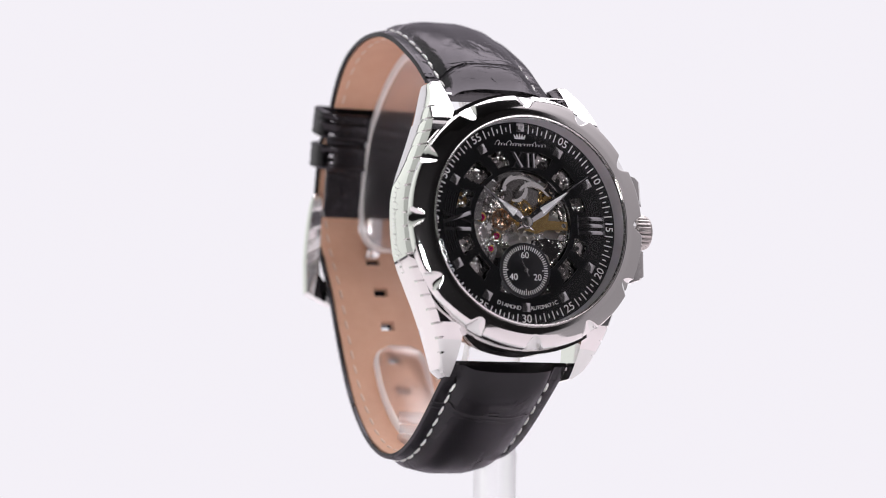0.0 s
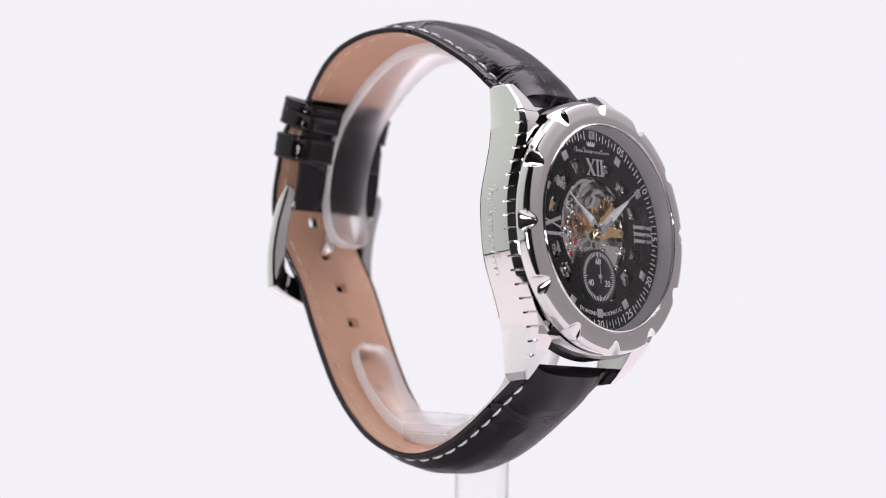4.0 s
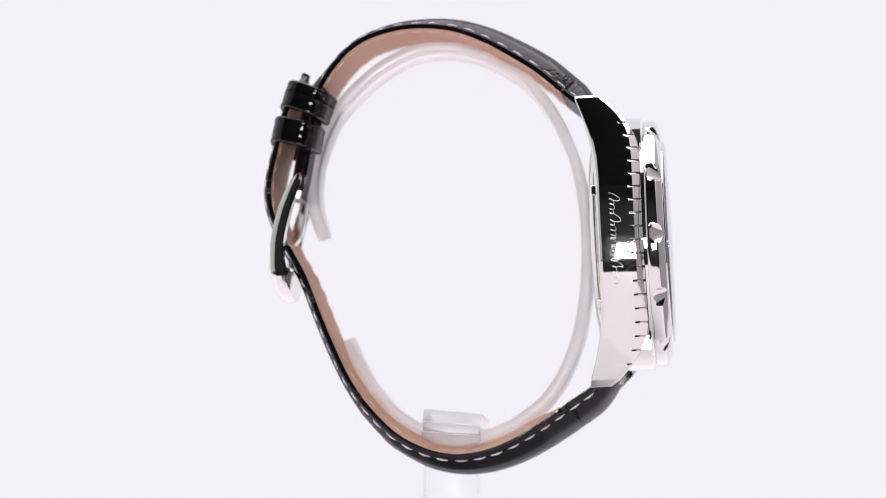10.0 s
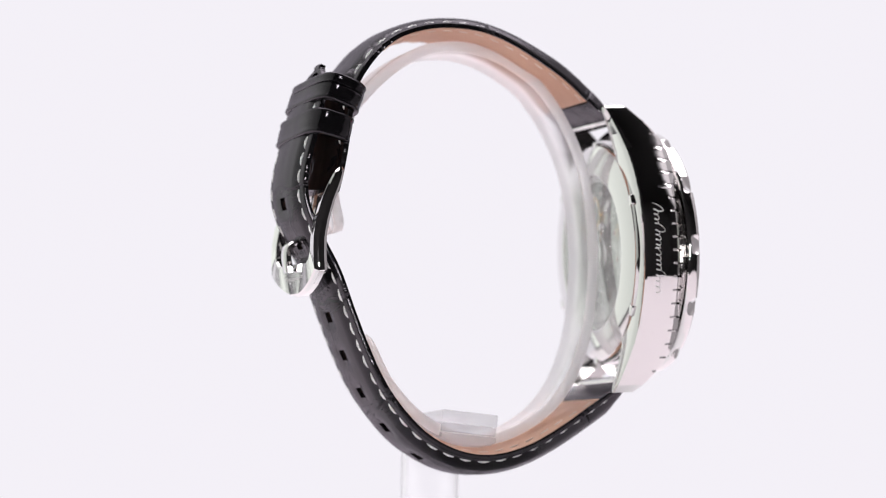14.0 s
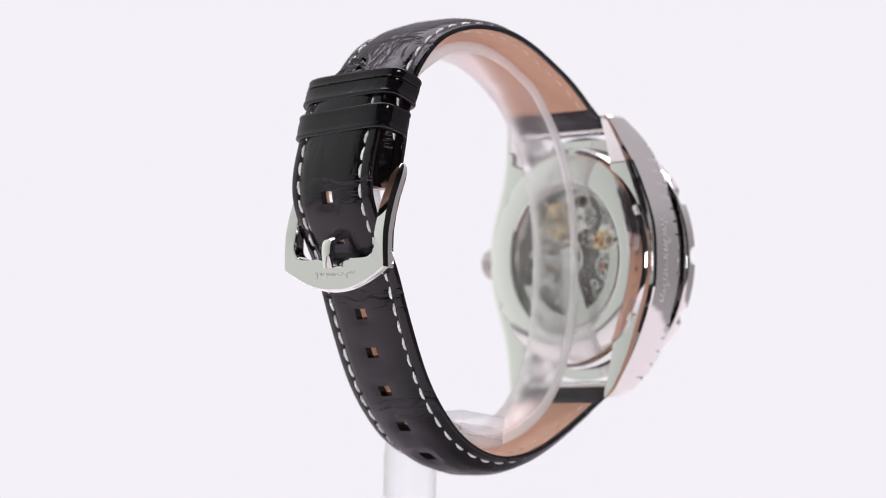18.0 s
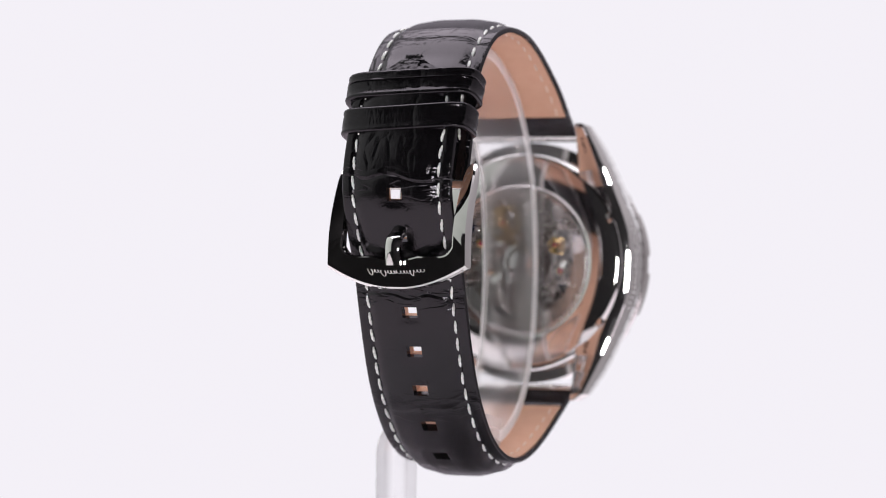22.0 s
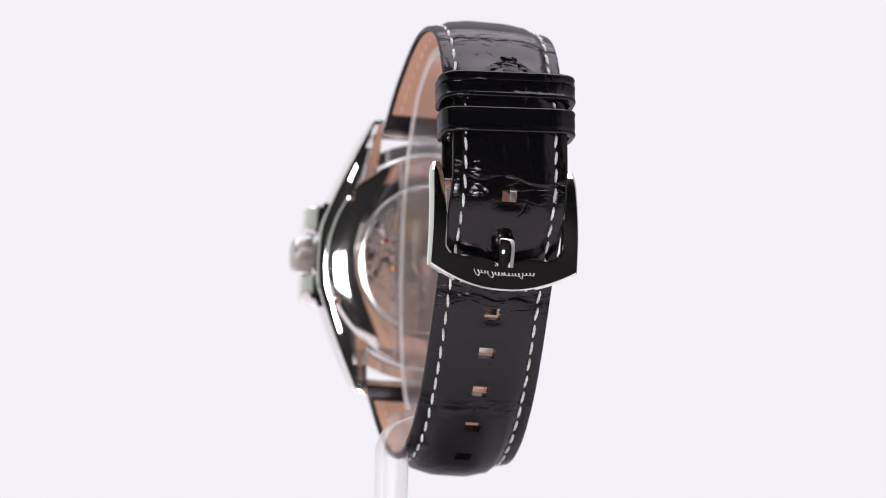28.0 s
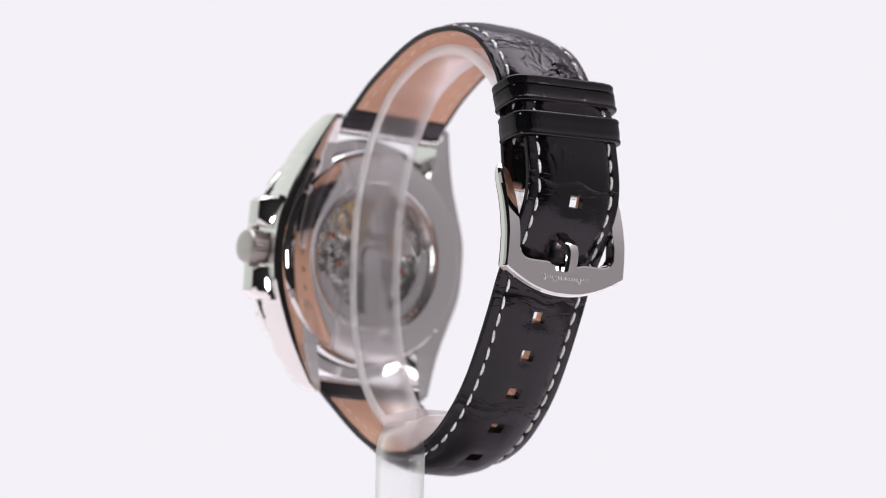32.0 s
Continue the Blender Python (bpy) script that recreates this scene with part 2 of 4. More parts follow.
l_.new(remap(TABLE, noise_node(TABLE, coords(TABLE, 1.0), 8, 4), 0.28, 0.42), TABLE.node_tree.nodes["Principled BSDF"].inputs["Roughness"])
ROOM = material("dark_studio_wall", (0.032, 0.030, 0.031), 0.8)
bump(ROOM, noise_node(ROOM, coords(ROOM, 1.0), 30, 4), 0.3, 0.002)
HOUSING = material("dark_lamp_housing", (0.07, 0.068, 0.074), 0.5)
WHITE_PLASTIC = material("white_plastic", (0.78, 0.77, 0.78), 0.4)

# ---- mesh tools: all meshes are drawn in millimetres ----
MM = 0.001


def finish(bm, mat, smooth=35, weld=True):
    if weld:
        bmesh.ops.remove_doubles(bm, verts=bm.verts, dist=1e-5)
    bmesh.ops.recalc_face_normals(bm, faces=bm.faces)
    limit = radians(smooth)
    for f in bm.faces:
        f.smooth = True
    for e in bm.edges:
        e.smooth = len(e.link_faces) == 2 and e.calc_face_angle(0) < limit
    bmesh.ops.scale(bm, vec=(MM, MM, MM), verts=bm.verts)
    me = bpy.data.meshes.new("mesh")
    bm.to_mesh(me)
    bm.free()
    if mat:
        me.materials.append(mat)
    return me


def part(name, bm, mat, parent, label="", smooth=35, weld=True):
    me = bm if isinstance(bm, bpy.types.Mesh) else finish(bm, mat, smooth, weld)
    ob = new(name, me)
    ob.parent = parent
    if label:
        tagged(ob, label)
    return ob


def box(bm, c, s, turn_x=0.0, bevel=0.0):
    m = Matrix.Translation(c) @ Matrix.Rotation(turn_x, 4, "X") @ Matrix.Diagonal((*s, 1))
    g = bmesh.ops.create_cube(bm, size=1, matrix=m)
    if bevel:
        es = list({e for v in g["verts"] for e in v.link_edges})
        bmesh.ops.bevel(bm, geom=es, offset=bevel, segments=2, profile=0.6, affect="EDGES")
    return bm


def lathe(bm, prof, seg=96, cy=0.0, cz=0.0, shape=None, close=False):
    """Turns (x, r) points about the x axis. shape(x, r, angle) may change r."""
    rings = []
    for x, r in prof:
        if r < 1e-6:
            rings.append([bm.verts.new((x, cy, cz))])
            continue
        ring = []
        for i in range(seg):
            a = 2 * math.pi * i / seg
            rr = shape(x, r, a) if shape else r
            ring.append(bm.verts.new((x, cy + rr * math.sin(a), cz + rr * math.cos(a))))
        rings.append(ring)
    pairs = list(zip(rings, rings[1:])) + ([(rings[-1], rings[0])] if close else [])
    for a, b in pairs:
        for i in range(seg):
            j = (i + 1) % seg
            q = [a[i % len(a)], a[j % len(a)], b[j % len(b)], b[i % len(b)]]
            q = list(dict.fromkeys(q))
            if len(q) > 2:
                bm.faces.new(q)
    return bm


def prism(bm, pts, x0, x1):
    """A plate whose outline is given as (y, z) points, from x0 to x1."""
    a = [bm.verts.new((x0, y, z)) for y, z in pts]
    b = [bm.verts.new((x1, y, z)) for y, z in pts]
    bm.faces.new(a)
    bm.faces.new(b[::-1])
    for i in range(len(pts)):
        j = (i + 1) % len(pts)
        bm.faces.new((a[i], b[i], b[j], a[j]))
    return bm


def rod(bm, a, b, r, seg=16):
    a, b = Vector(a), Vector(b)
    m = Matrix.Translation((a + b) / 2) @ (b - a).to_track_quat("Z", "Y").to_matrix().to_4x4()
    bmesh.ops.create_cone(bm, cap_ends=True, segments=seg, radius1=r, radius2=r, depth=(b - a).length, matrix=m)
    return bm


def spline(pts, n):
    """n points evenly along a smooth curve through pts (2D), with their unit tangents."""
    p = [Vector(q) for q in pts]
    p = [2 * p[0] - p[1]] + p + [2 * p[-1] - p[-2]]
    dense = []
    for i in range(1, len(p) - 2):
        for k in range(24):
            t = k / 24
            a, b, c, d = p[i - 1], p[i], p[i + 1], p[i + 2]
            dense.append(0.5 * (2 * b + (c - a) * t + (2 * a - 5 * b + 4 * c - d) * t * t + (3 * b - a - 3 * c + d) * t ** 3))
    dense.append(p[-2])
    cum = [0.0]
    for a, b in zip(dense, dense[1:]):
        cum.append(cum[-1] + (b - a).length)
    out, j = [], 0
    for i in range(n):
        s = cum[-1] * i / (n - 1)
        while j < len(cum) - 2 and cum[j + 1] < s:
            j += 1
        f = (s - cum[j]) / max(1e-9, cum[j + 1] - cum[j])
        out.append(dense[j].lerp(dense[j + 1], f))
    tan = [(out[min(i + 1, n - 1)] - out[max(i - 1, 0)]).normalized() for i in range(n)]
    return out, tan, cum[-1]


def bm_new():
    return bmesh.new()

# ---- the studio ----


def slab(name, c, s, mat, label, category="", kind="structure", bevel=0.0):
    bm = box(bm_new(), [v / MM for v in c], [v / MM for v in s], bevel=bevel / MM)
    ob = new(name, finish(bm, mat))
    return tagged(ob, label, category, kind=kind)


slab("ground", (-0.705, 0.74, -0.02), (1.99, 2.0, 0.04), TABLE, "white laminate table top under the turntable")
slab("floor", (0, 0, -0.75), (3.6, 3.6, 0.06), ROOM, "dark studio floor below the table")
slab("backdrop", (0, 0.92, 0.6), (2.2, 0.02, 1.8), BACKDROP, "plain white studio backdrop, its even light given as its own glow")
slab("wall_south", (0, -1.75, 0.555), (3.6, 0.06, 2.55), ROOM, "dark unlit studio wall behind the camera")
slab("wall_west", (-1.77, 0, 0.555), (0.06, 3.6, 2.55), ROOM, "dark studio side wall")
slab("wall_east", (1.77, 0, 0.555), (0.06, 3.6, 2.55), ROOM, "dark studio side wall")
slab("wall_north", (0, 1.765, 0.555), (3.6, 0.06, 2.55), ROOM, "dark studio wall behind the backdrop")
slab("ceiling", (0, 0, 1.86), (3.6, 3.6, 0.06), ROOM, "dark studio ceiling")


def softbox(c, w, h, rz, rx, glow, label):
    """A diffuser on a shallow black housing; the diffuser faces the thing's own -y."""
    ob = tagged(new("softbox"), label, "studio light")
    bm = bm_new()
    m, t = 12, 30
    for x0, x1, z0, z1 in ((-w / 2 - m, -w / 2, -h / 2 - m, h / 2 + m), (w / 2, w / 2 + m, -h / 2 - m, h / 2 + m), (-w / 2, w / 2, -h / 2 - m, -h / 2), (-w / 2, w / 2, h / 2, h / 2 + m)):
        box(bm, ((x0 + x1) / 2, t / 2, (z0 + z1) / 2), (x1 - x0, t, z1 - z0))
    part("frame", bm, HOUSING, ob)
    part("diffuser", box(bm_new(), (0, 12, 0), (w, 6, h)), glow, ob, "evenly glowing white diffuser")
    ob.matrix_basis = pose(*c, rx, 0, rz)
    return ob


softbox((-0.62, 0.16, 0.465), 1300, 900, 90, 0, LEFT_GLOW, "large greenish-white diffuser panel beside the table")
softbox((0.62, 0.17, 0.1035), 1280, 1623, -90, 0, RIGHT_GLOW, "large dimmer grey-white diffuser panel beside the table")
overhead = softbox((0, 0.22, 1.55), 2100, 1340, 0, -90, TOP_GLOW, "overhead diffuser panel above the turntable")
for x in (-500, 500):
    part("hanging_rod", rod(bm_new(), (x, 20, 0), (x, 285, 0), 6), HOUSING, overhead)

ring = tagged(new("ring_light"), "square dark light panel with a glowing frame round the lens", "studio light")
ring.matrix_basis = pose(0, -0.662, H + 0.005)


def frame_bm(outer, inner, y0, y1):
    bm = bm_new()
    o, i = outer / 2, inner / 2
    for c, s in (((0, 0, (o + i) / 2), (outer, 0, o - i)), ((0, 0, -(o + i) / 2), (outer, 0, o - i)), (((o + i) / 2, 0, 0), (o - i, 0, inner)), ((-(o + i) / 2, 0, 0), (o - i, 0, inner))):
        box(bm, (c[0], (y0 + y1) / 2, c[2]), (s[0], y1 - y0, s[2]))
    return bm


part("housing", frame_bm(190, 112, -22, -4), HOUSING, ring)
part("pole", rod(bm_new(), (0, -30, -90), (0, -30, -775), 9), HOUSING, ring)
part("pole_bracket", box(bm_new(), (0, -26, -80), (40, 10, 30)), HOUSING, ring)
part("floor_base", box(bm_new(), (0, -30, -780), (300, 300, 12), bevel=3), HOUSING, ring)
part("glowing_frame", frame_bm(112, 52, -12, -4), LED_GLOW, ring, "white glowing light frame")
part("lens_hood", frame_bm(52, 36, -20, -3), ROOM, ring)

# ---- the turntable and the clear stand ----
turntable = tagged(new("turntable"), "white round turntable carrying the clear stand", "turntable")
part("platter", lathe(bm_new(), [(0, 0), (0, 58), (1, 60), (11, 60), (12, 59), (12, 0)], 96), WHITE_PLASTIC, turntable)
part("foot", lathe(bm_new(), [(-66.4, 0), (-66.4, 50), (-60, 45), (0, 40), (0, 0)], 64), WHITE_PLASTIC, turntable)
for o in turntable.children:
    o.data.transform(Matrix.Rotation(radians(-90), 4, "Y"))

stand = tagged(new("display_stand"), "clear acrylic C-shaped watch stand on a slim post", "display stand")


def ribbon_bm(pts, n, half, thick, mid, sign=1):
    """A bent strip of clear sheet about y = mid: (x, z) points of its outer side; rounded ends."""
    path, tan, length = spline(pts, n)
    bm, rows = bm_new(), []
    for i, (p, t) in enumerate(zip(path, tan)):
        s = length * i / (n - 1)
        e = min(s, length - s)
        h = half * min(1.0, 0.42 + 0.58 * math.sqrt(max(0.0, 1 - (1 - min(1, e / (half * 0.75))) ** 2)))
        nx, nz = sign * t[1], -sign * t[0]
        row = []
        for y, d in ((-h, 0.35), (-h + 0.35, 0), (h - 0.35, 0), (h, 0.35), (h, thick - 0.35), (h - 0.35, thick), (-h + 0.35, thick), (-h, thick - 0.35)):
            row.append(bm.verts.new((p[0] - nx * d, mid + y, p[1] - nz * d)))
        rows.append(row)
    for a, b in zip(rows, rows[1:]):
        for j in range(8):
            k = (j + 1) % 8
            bm.faces.new((a[j], a[k], b[k], b[j])).material_index = 0 if j in (1, 5) else 1
    bm.faces.new(rows[0]).material_index = 1
    bm.faces.new(rows[-1][::-1]).material_index = 1
    return bm


Z0 = 68.05
loop_pts = [(-21.2, 3.2), (-22.7, 8.0), (-23.1, 12.6), (-22.3, 17.6), (-20.3, 23.0), (-18.1, 26.1), (-14.2, 30.2), (-10.2, 33.2), (-6.3, 35.1), (-2.0, 35.8), (1.8, 35.6), (5.8, 34.5), (9.8, 32.5), (13.4, 30.0), (17.2, 25.3), (20.0, 20.3), (22.0, 15.0), (23.3, 8.8), (23.9, 2.3), (23.9, -3.7), (23.4, -9.7), (22.4, -14.8), (20.6, -19.8), (18.6, -23.3), (16.4, -25.9), (13.2, -28.4), (9.8, -30.3), (5.4, -31.7), (1.0, -31.6), (-3.6, -30.2), (-8.0, -27.4), (-12.0, -23.2), (-14.2, -19.6), (-15.6, -16.6), (-16.3, -14.9)]
loop = part("loop", ribbon_bm([(x, z + Z0) for x, z in loop_pts], 170, 5.2, 2.0, -1.8), ACRYLIC, stand, smooth=50)
bm = bm_new()
for z0, z1, inset in ((-30.2, -28.1, 0.0), (-31.9, -30.35, 0.25)):
    box(bm, (1.7, 0.6, Z0 + (z0 + z1) / 2), (10.4 - inset, 16.8 - inset, z1 - z0), bevel=0.25)
rows = []
for y in (-7.8, -7.5, 8.7, 9.0):
    k = 0.25 if abs(y - 0.6) > 8.2 else 0.0
    rows.append([bm.verts.new((1.7 + u * (5.2 - k), y, Z0 + w)) for u, w in ((-1, -32.05 - k), (-1, -33.0), (-0.82, -33.5 + k), (-0.5, -33.95 + k), (0, -34.1 + k), (0.5, -33.95 + k), (0.82, -33.5 + k), (1, -33.0), (1, -32.05 - k))])
for p, q in zip(rows, rows[1:]):
    for j in range(9):
        bm.faces.new((p[j], p[(j + 1) % 9], q[(j + 1) % 9], q[j]))
bm.faces.new(rows[0])
bm.faces.new(rows[-1][::-1])
hub = Vector((1.7, 0.6, Z0 - 31.0))
bmesh.ops.transform(bm, matrix=Matrix.Translation(hub) @ Matrix.Rotation(radians(4.1), 4, "Y") @ Matrix.Translation(-hub), verts=bm.verts)
part("clamp_block", bm, ACRYLIC_BLOCK, stand, "ribbed clear block at the foot of the loop")
neck = [(3.0, -30.5), (6.0, -30.7), (8.6, -32.0), (9.6, -34.6), (9.6, -38), (9.6, -44.8)]
path, tan, length = spline(neck, 40)
bm, rows = bm_new(), []
for p, t in zip(path, tan):
    ny, nz = t[1], -t[0]
    rows.append([bm.verts.new((x, p[0] + ny * d, Z0 + p[1] + nz * d)) for x, d in ((-4.5, -1.6), (-4.1, -2.0), (4.9, -2.0), (5.3, -1.6), (5.3, 1.6), (4.9, 2.0), (-4.1, 2.0), (-4.5, 1.6))])
for a, b in zip(rows, rows[1:]):
    for j in range(8):
        bm.faces.new((a[j], a[(j + 1) % 8], b[(j + 1) % 8], b[j]))
bm.faces.new(rows[0])
bm.faces.new(rows[-1][::-1])
part("post", bm, ACRYLIC, stand, "flat clear post bent over at the top", smooth=50)
loop.data.materials.append(ACRYLIC_EDGE)
part("base_plate", box(bm_new(), (2.0, 4.0, 21.0), (46, 46, 4.5), bevel=0.5), ACRYLIC, stand)

# ---- the wristwatch: x towards the face, y towards three o'clock, z towards twelve ----
watch = tagged(new("wristwatch"), "steel skeleton wristwatch with black embossed leather strap and white stitching", "wristwatch")


def solid_cells(bm, top, bot, mask, wrap=False, uvs=None):
    """A sheet with thickness from two grids of points; cells not in mask are holes."""
    ni, nj = len(top), len(top[0])
    T = [[bm.verts.new(p) for p in r] for r in top]
    B = [[bm.verts.new(p) for p in r] for r in bot]
    ci, cj = ni - 1, (nj if wrap else nj - 1)
    def on(i, j):
        if wrap:
            j %= cj
        return 0 <= i < ci and 0 <= j < cj and mask(i, j)
    made = []
    for i in range(ci):
        for j in range(cj):
            if not on(i, j):
                continue
            k = (j + 1) % nj
            made.append(bm.faces.new((T[i][j], T[i + 1][j], T[i + 1][k], T[i][k])))
            made.append(bm.faces.new((B[i][j], B[i][k], B[i + 1][k], B[i + 1][j])))
            if not on(i - 1, j):
                made.append(bm.faces.new((T[i][j], T[i][k], B[i][k], B[i][j])))
            if not on(i + 1, j):
                made.append(bm.faces.new((T[i + 1][k], T[i + 1][j], B[i + 1][j], B[i + 1][k])))
            if not on(i, j - 1):
                made.append(bm.faces.new((T[i + 1][j], T[i][j], B[i][j], B[i + 1][j])))
            if not on(i, j + 1):
                made.append(bm.faces.new((T[i][k], T[i + 1][k], B[i + 1][k], B[i][k])))
    if uvs is not None:
        where = {}
        for i in range(ni):
            for j in range(nj):
                where[T[i][j]] = where[B[i][j]] = uvs[i][j]
        lay = bm.loops.layers.uv.new("UVMap")
        for f in made:
            for lp in f.loops:
                lp[lay].uv = where[lp.vert]
    loose = [v for v in bm.verts if not v.link_faces]
    bmesh.ops.delete(bm, geom=loose, context="VERTS")
    return bm


def step(a, b, x):
    x = min(1.0, max(0.0, (x - a) / (b - a)))
    return x * x * (3 - 2 * x)


def thread_mesh(length, r, sag, mat):
    """One stitch of twisted thread: thick in the middle, its two ends dipping into the leather."""
    bm, rows, seg, n = bm_new(), [], 10, 19
    for i in range(n):
        f = 2 * i / (n - 1) - 1
        rr = r * math.sqrt(max(0.0, 1 - abs(f) ** 3.2)) + 0.01
        row = []
        for j in range(seg):
            a = 2 * math.pi * j / seg
            q = rr * (1 + 0.16 * math.cos(2 * a - 9.5 * f))
            row.append(bm.verts.new((f * length / 2, q * math.sin(a), q * math.cos(a) - sag * f * f)))
        rows.append(row)
    for a, b in zip(rows, rows[1:]):
        for j in range(seg):
            k = (j + 1) % seg
            bm.faces.new((a[j], a[k], b[k], b[j]))
    bm.faces.new(rows[0])
    bm.faces.new(rows[-1][::-1])
    return finish(bm, mat, 60)


STITCH = thread_mesh(2.5, 0.225, 0.26, THREAD)
SEAM = thread_mesh(1.9, 0.17, 0.0, CREAM)


def strap(name, pts, sign, half, dome, swell, lining_range, holes, stitch_range, label, seed, u0):
    rnd = random.Random(seed)
    n = 190
    path, tan, length = spline(pts, n)
    svals = [length * i / (n - 1) for i in range(n)]
    for s in holes:
        svals += [s - 0.95, s + 0.95]
    svals = sorted(v for v in svals if not any(0.02 < abs(abs(v - s) - 0.95) < 0.28 for s in holes))

    def at(s):
        f = min(max(s / length, 0), 1) * (n - 1)
        i = min(int(f), n - 2)
        p = path[i].lerp(path[i + 1], f - i)
        t = tan[i].lerp(tan[i + 1], f - i).normalized()
        return p, t, Vector((sign * t[1], -sign * t[0]))

    cols = [-1, -0.985, -0.955, -0.92, -0.87, -0.83, -0.785, -0.74, -0.69, -0.62, -0.52, -0.4, -0.28, -0.165, -0.06, 0.06, 0.165, 0.28, 0.4, 0.52, 0.62, 0.69, 0.74, 0.785, 0.83, 0.87, 0.92, 0.955, 0.985, 1]

    def height(s, v):
        h = half(s)
        d = h * (1 - abs(v))
        th = 0.70 + 0.25 * math.sqrt(min(1, d / 0.3)) + 0.22 * step(0.3, 1.7, d) - 0.22 * math.exp(-((d - 2.15) / 0.32) ** 2)
        th += (dome(s) - 1.17) * (0.6 * step(2.3, 4.0, d) + 0.4 * step(3.0, 8.0, d))
        for c in holes:
            q = max(abs(s - c) / 2.0, abs(v) * h / 3.0)
            th -= 0.25 * (1 - step(0.6, 1.15, q))
        return th

    def lower(s, v):
        """How far the padded lining bulges inwards."""
        return 0.05 + swell(s) * (1 - abs(v) ** 2.2)

    top, bot, uvs = [], [], []
    for s in svals:
        p, t, nrm = at(s)
        h = half(s)
        lo = 0.55 if lining_range[0] < s < lining_range[1] else 0.0
        tr, br, ur = [], [], []
        for v in cols:
            y = v * h
            if abs(abs(v) - 0.165) < 1e-6:
                y = math.copysign(1.4, v)
            th = height(s, v)
            tr.append((p[0] + nrm[0] * th, y, p[1] + nrm[1] * th))
            low = lo if abs(v) < 0.95 else 0.0
            br.append((p[0] + nrm[0] * low, y, p[1] + nrm[1] * low))
            ur.append((s - u0, y + 60 * seed))
        top.append(tr), bot.append(br), uvs.append(ur)

    def mask(i, j):
        s, v = (svals[i] + svals[i + 1]) / 2, (cols[j] + cols[j + 1]) / 2
        return not (abs(v) < 0.165 and any(abs(s - c) < 0.95 for c in holes))

    bm = solid_cells(bm_new(), top, bot, mask, uvs=uvs)
    ob = part(name, bm, LEATHER, watch, label, smooth=50)
    # the tan lining, a sheet of its own
    rows = [s for s in svals if lining_range[0] <= s <= lining_range[1]]
    lt, lb, lu = [], [], []
    for s in rows:
        p, t, nrm = at(s)
        h = half(s) - 0.75
        ys = [math.copysign(1.4, v) if abs(abs(v) - 0.165) < 1e-6 else v * h for v in cols]
        lt.append([(p[0] + nrm[0] * 0.62, y, p[1] + nrm[1] * 0.62) for y in ys])
        lb.append([(p[0] - nrm[0] * lower(s, v), y, p[1] - nrm[1] * lower(s, v)) for v, y in zip(cols, ys)])
        lu.append([(s + seed * 17.3, y) for y in ys])

    def mask2(i, j):
        s, v = (rows[i] + rows[i + 1]) / 2, (cols[j] + cols[j + 1]) / 2
        return not (abs(v) < 0.165 and any(abs(s - c) < 0.95 for c in holes))

    part("lining", solid_cells(bm_new(), lt, lb, mask2, uvs=lu), LINING, ob, "tan leather lining", smooth=50)
    # stitches, one by one
    for side in (-1, 1):
        s = stitch_range[0] + rnd.uniform(0, 0.6)
        while s < stitch_range[1]:
            p, t, nrm = at(s)
            h = half(s)
            if h > 3.2:
                v = 1 - 2.15 / h
                th = height(s, v) + 0.22
                st = part("stitch", STITCH, None, ob)
                slope = (half(min(length, s + 1)) - half(max(0, s - 1))) / 2 * side
                x = Vector((t[0], slope + 0.10 * side, t[1])).normalized()
                z = Vector((nrm[0], 0, nrm[1]))
                y = z.cross(x).normalized()
                z = x.cross(y)
                m = Matrix((x, y, z)).transposed().to_4x4()
                m.translation = Vector((p[0] + nrm[0] * th, side * (h - 2.15), p[1] + nrm[1] * th)) * MM
                st.matrix_basis = m @ pose(0, 0, 0, 0, rnd.uniform(-2, 2), rnd.uniform(-4, 4))
                if lining_range[0] + 1 < s < lining_range[1] - 1:
                    sm = part("seam_stitch", SEAM, None, ob)
                    m2 = m.copy()
                    low = lower(s, v * h / (h - 0.75))
                    m2.translation = Vector((p[0] - nrm[0] * low, side * (h - 2.15), p[1] - nrm[1] * low)) * MM
                    sm.matrix_basis = m2
            s += 3.08 + rnd.uniform(-0.14, 0.14)
    return ob


TOP_PTS = [(27.6, 22.2), (25.2, 23.8), (22.6, 26.0), (18.1, 30.2), (13.3, 33.6), (8.5, 36.5), (3.6, 38.5), (-1.4, 39.3), (-6.3, 39.2), (-11.2, 38.0), (-14.4, 36.2), (-16.8, 34.0), (-19.2, 30.9), (-20.6, 28.0), (-21.5, 24), (-22.3, 19), (-23.4, 14), (-24.4, 10.6)]
TAIL_PTS = [(27.9, -22.6), (25.3, -24.6), (20.2, -27.9), (14.9, -31.2), (9.8, -33.8), (4.8, -35.3), (-0.1, -35.5), (-5, -34.2), (-9.8, -31.3), (-14.0, -26.8), (-17.0, -22.2), (-19.4, -16.9), (-21.9, -10.1), (-24.3, -3.0), (-27.0, 2.6), (-29.1, 7.5), (-29.8, 11), (-29.4, 15), (-27.9, 20.3), (-26.6, 24.8), (-25.3, 28.4), (-24.2, 31.2), (-23.2, 33.6)]
top_len = spline(TOP_PTS, 50)[2]
tail_path, _, tail_len = spline(TAIL_PTS, 600)
S_H1 = min(range(600), key=lambda i: (tail_path[i] - Vector((-29.6, 9.2))).length) * tail_len / 599
HOLES = [S_H1 + 0.5 - 7.05 * k for k in range(8)]

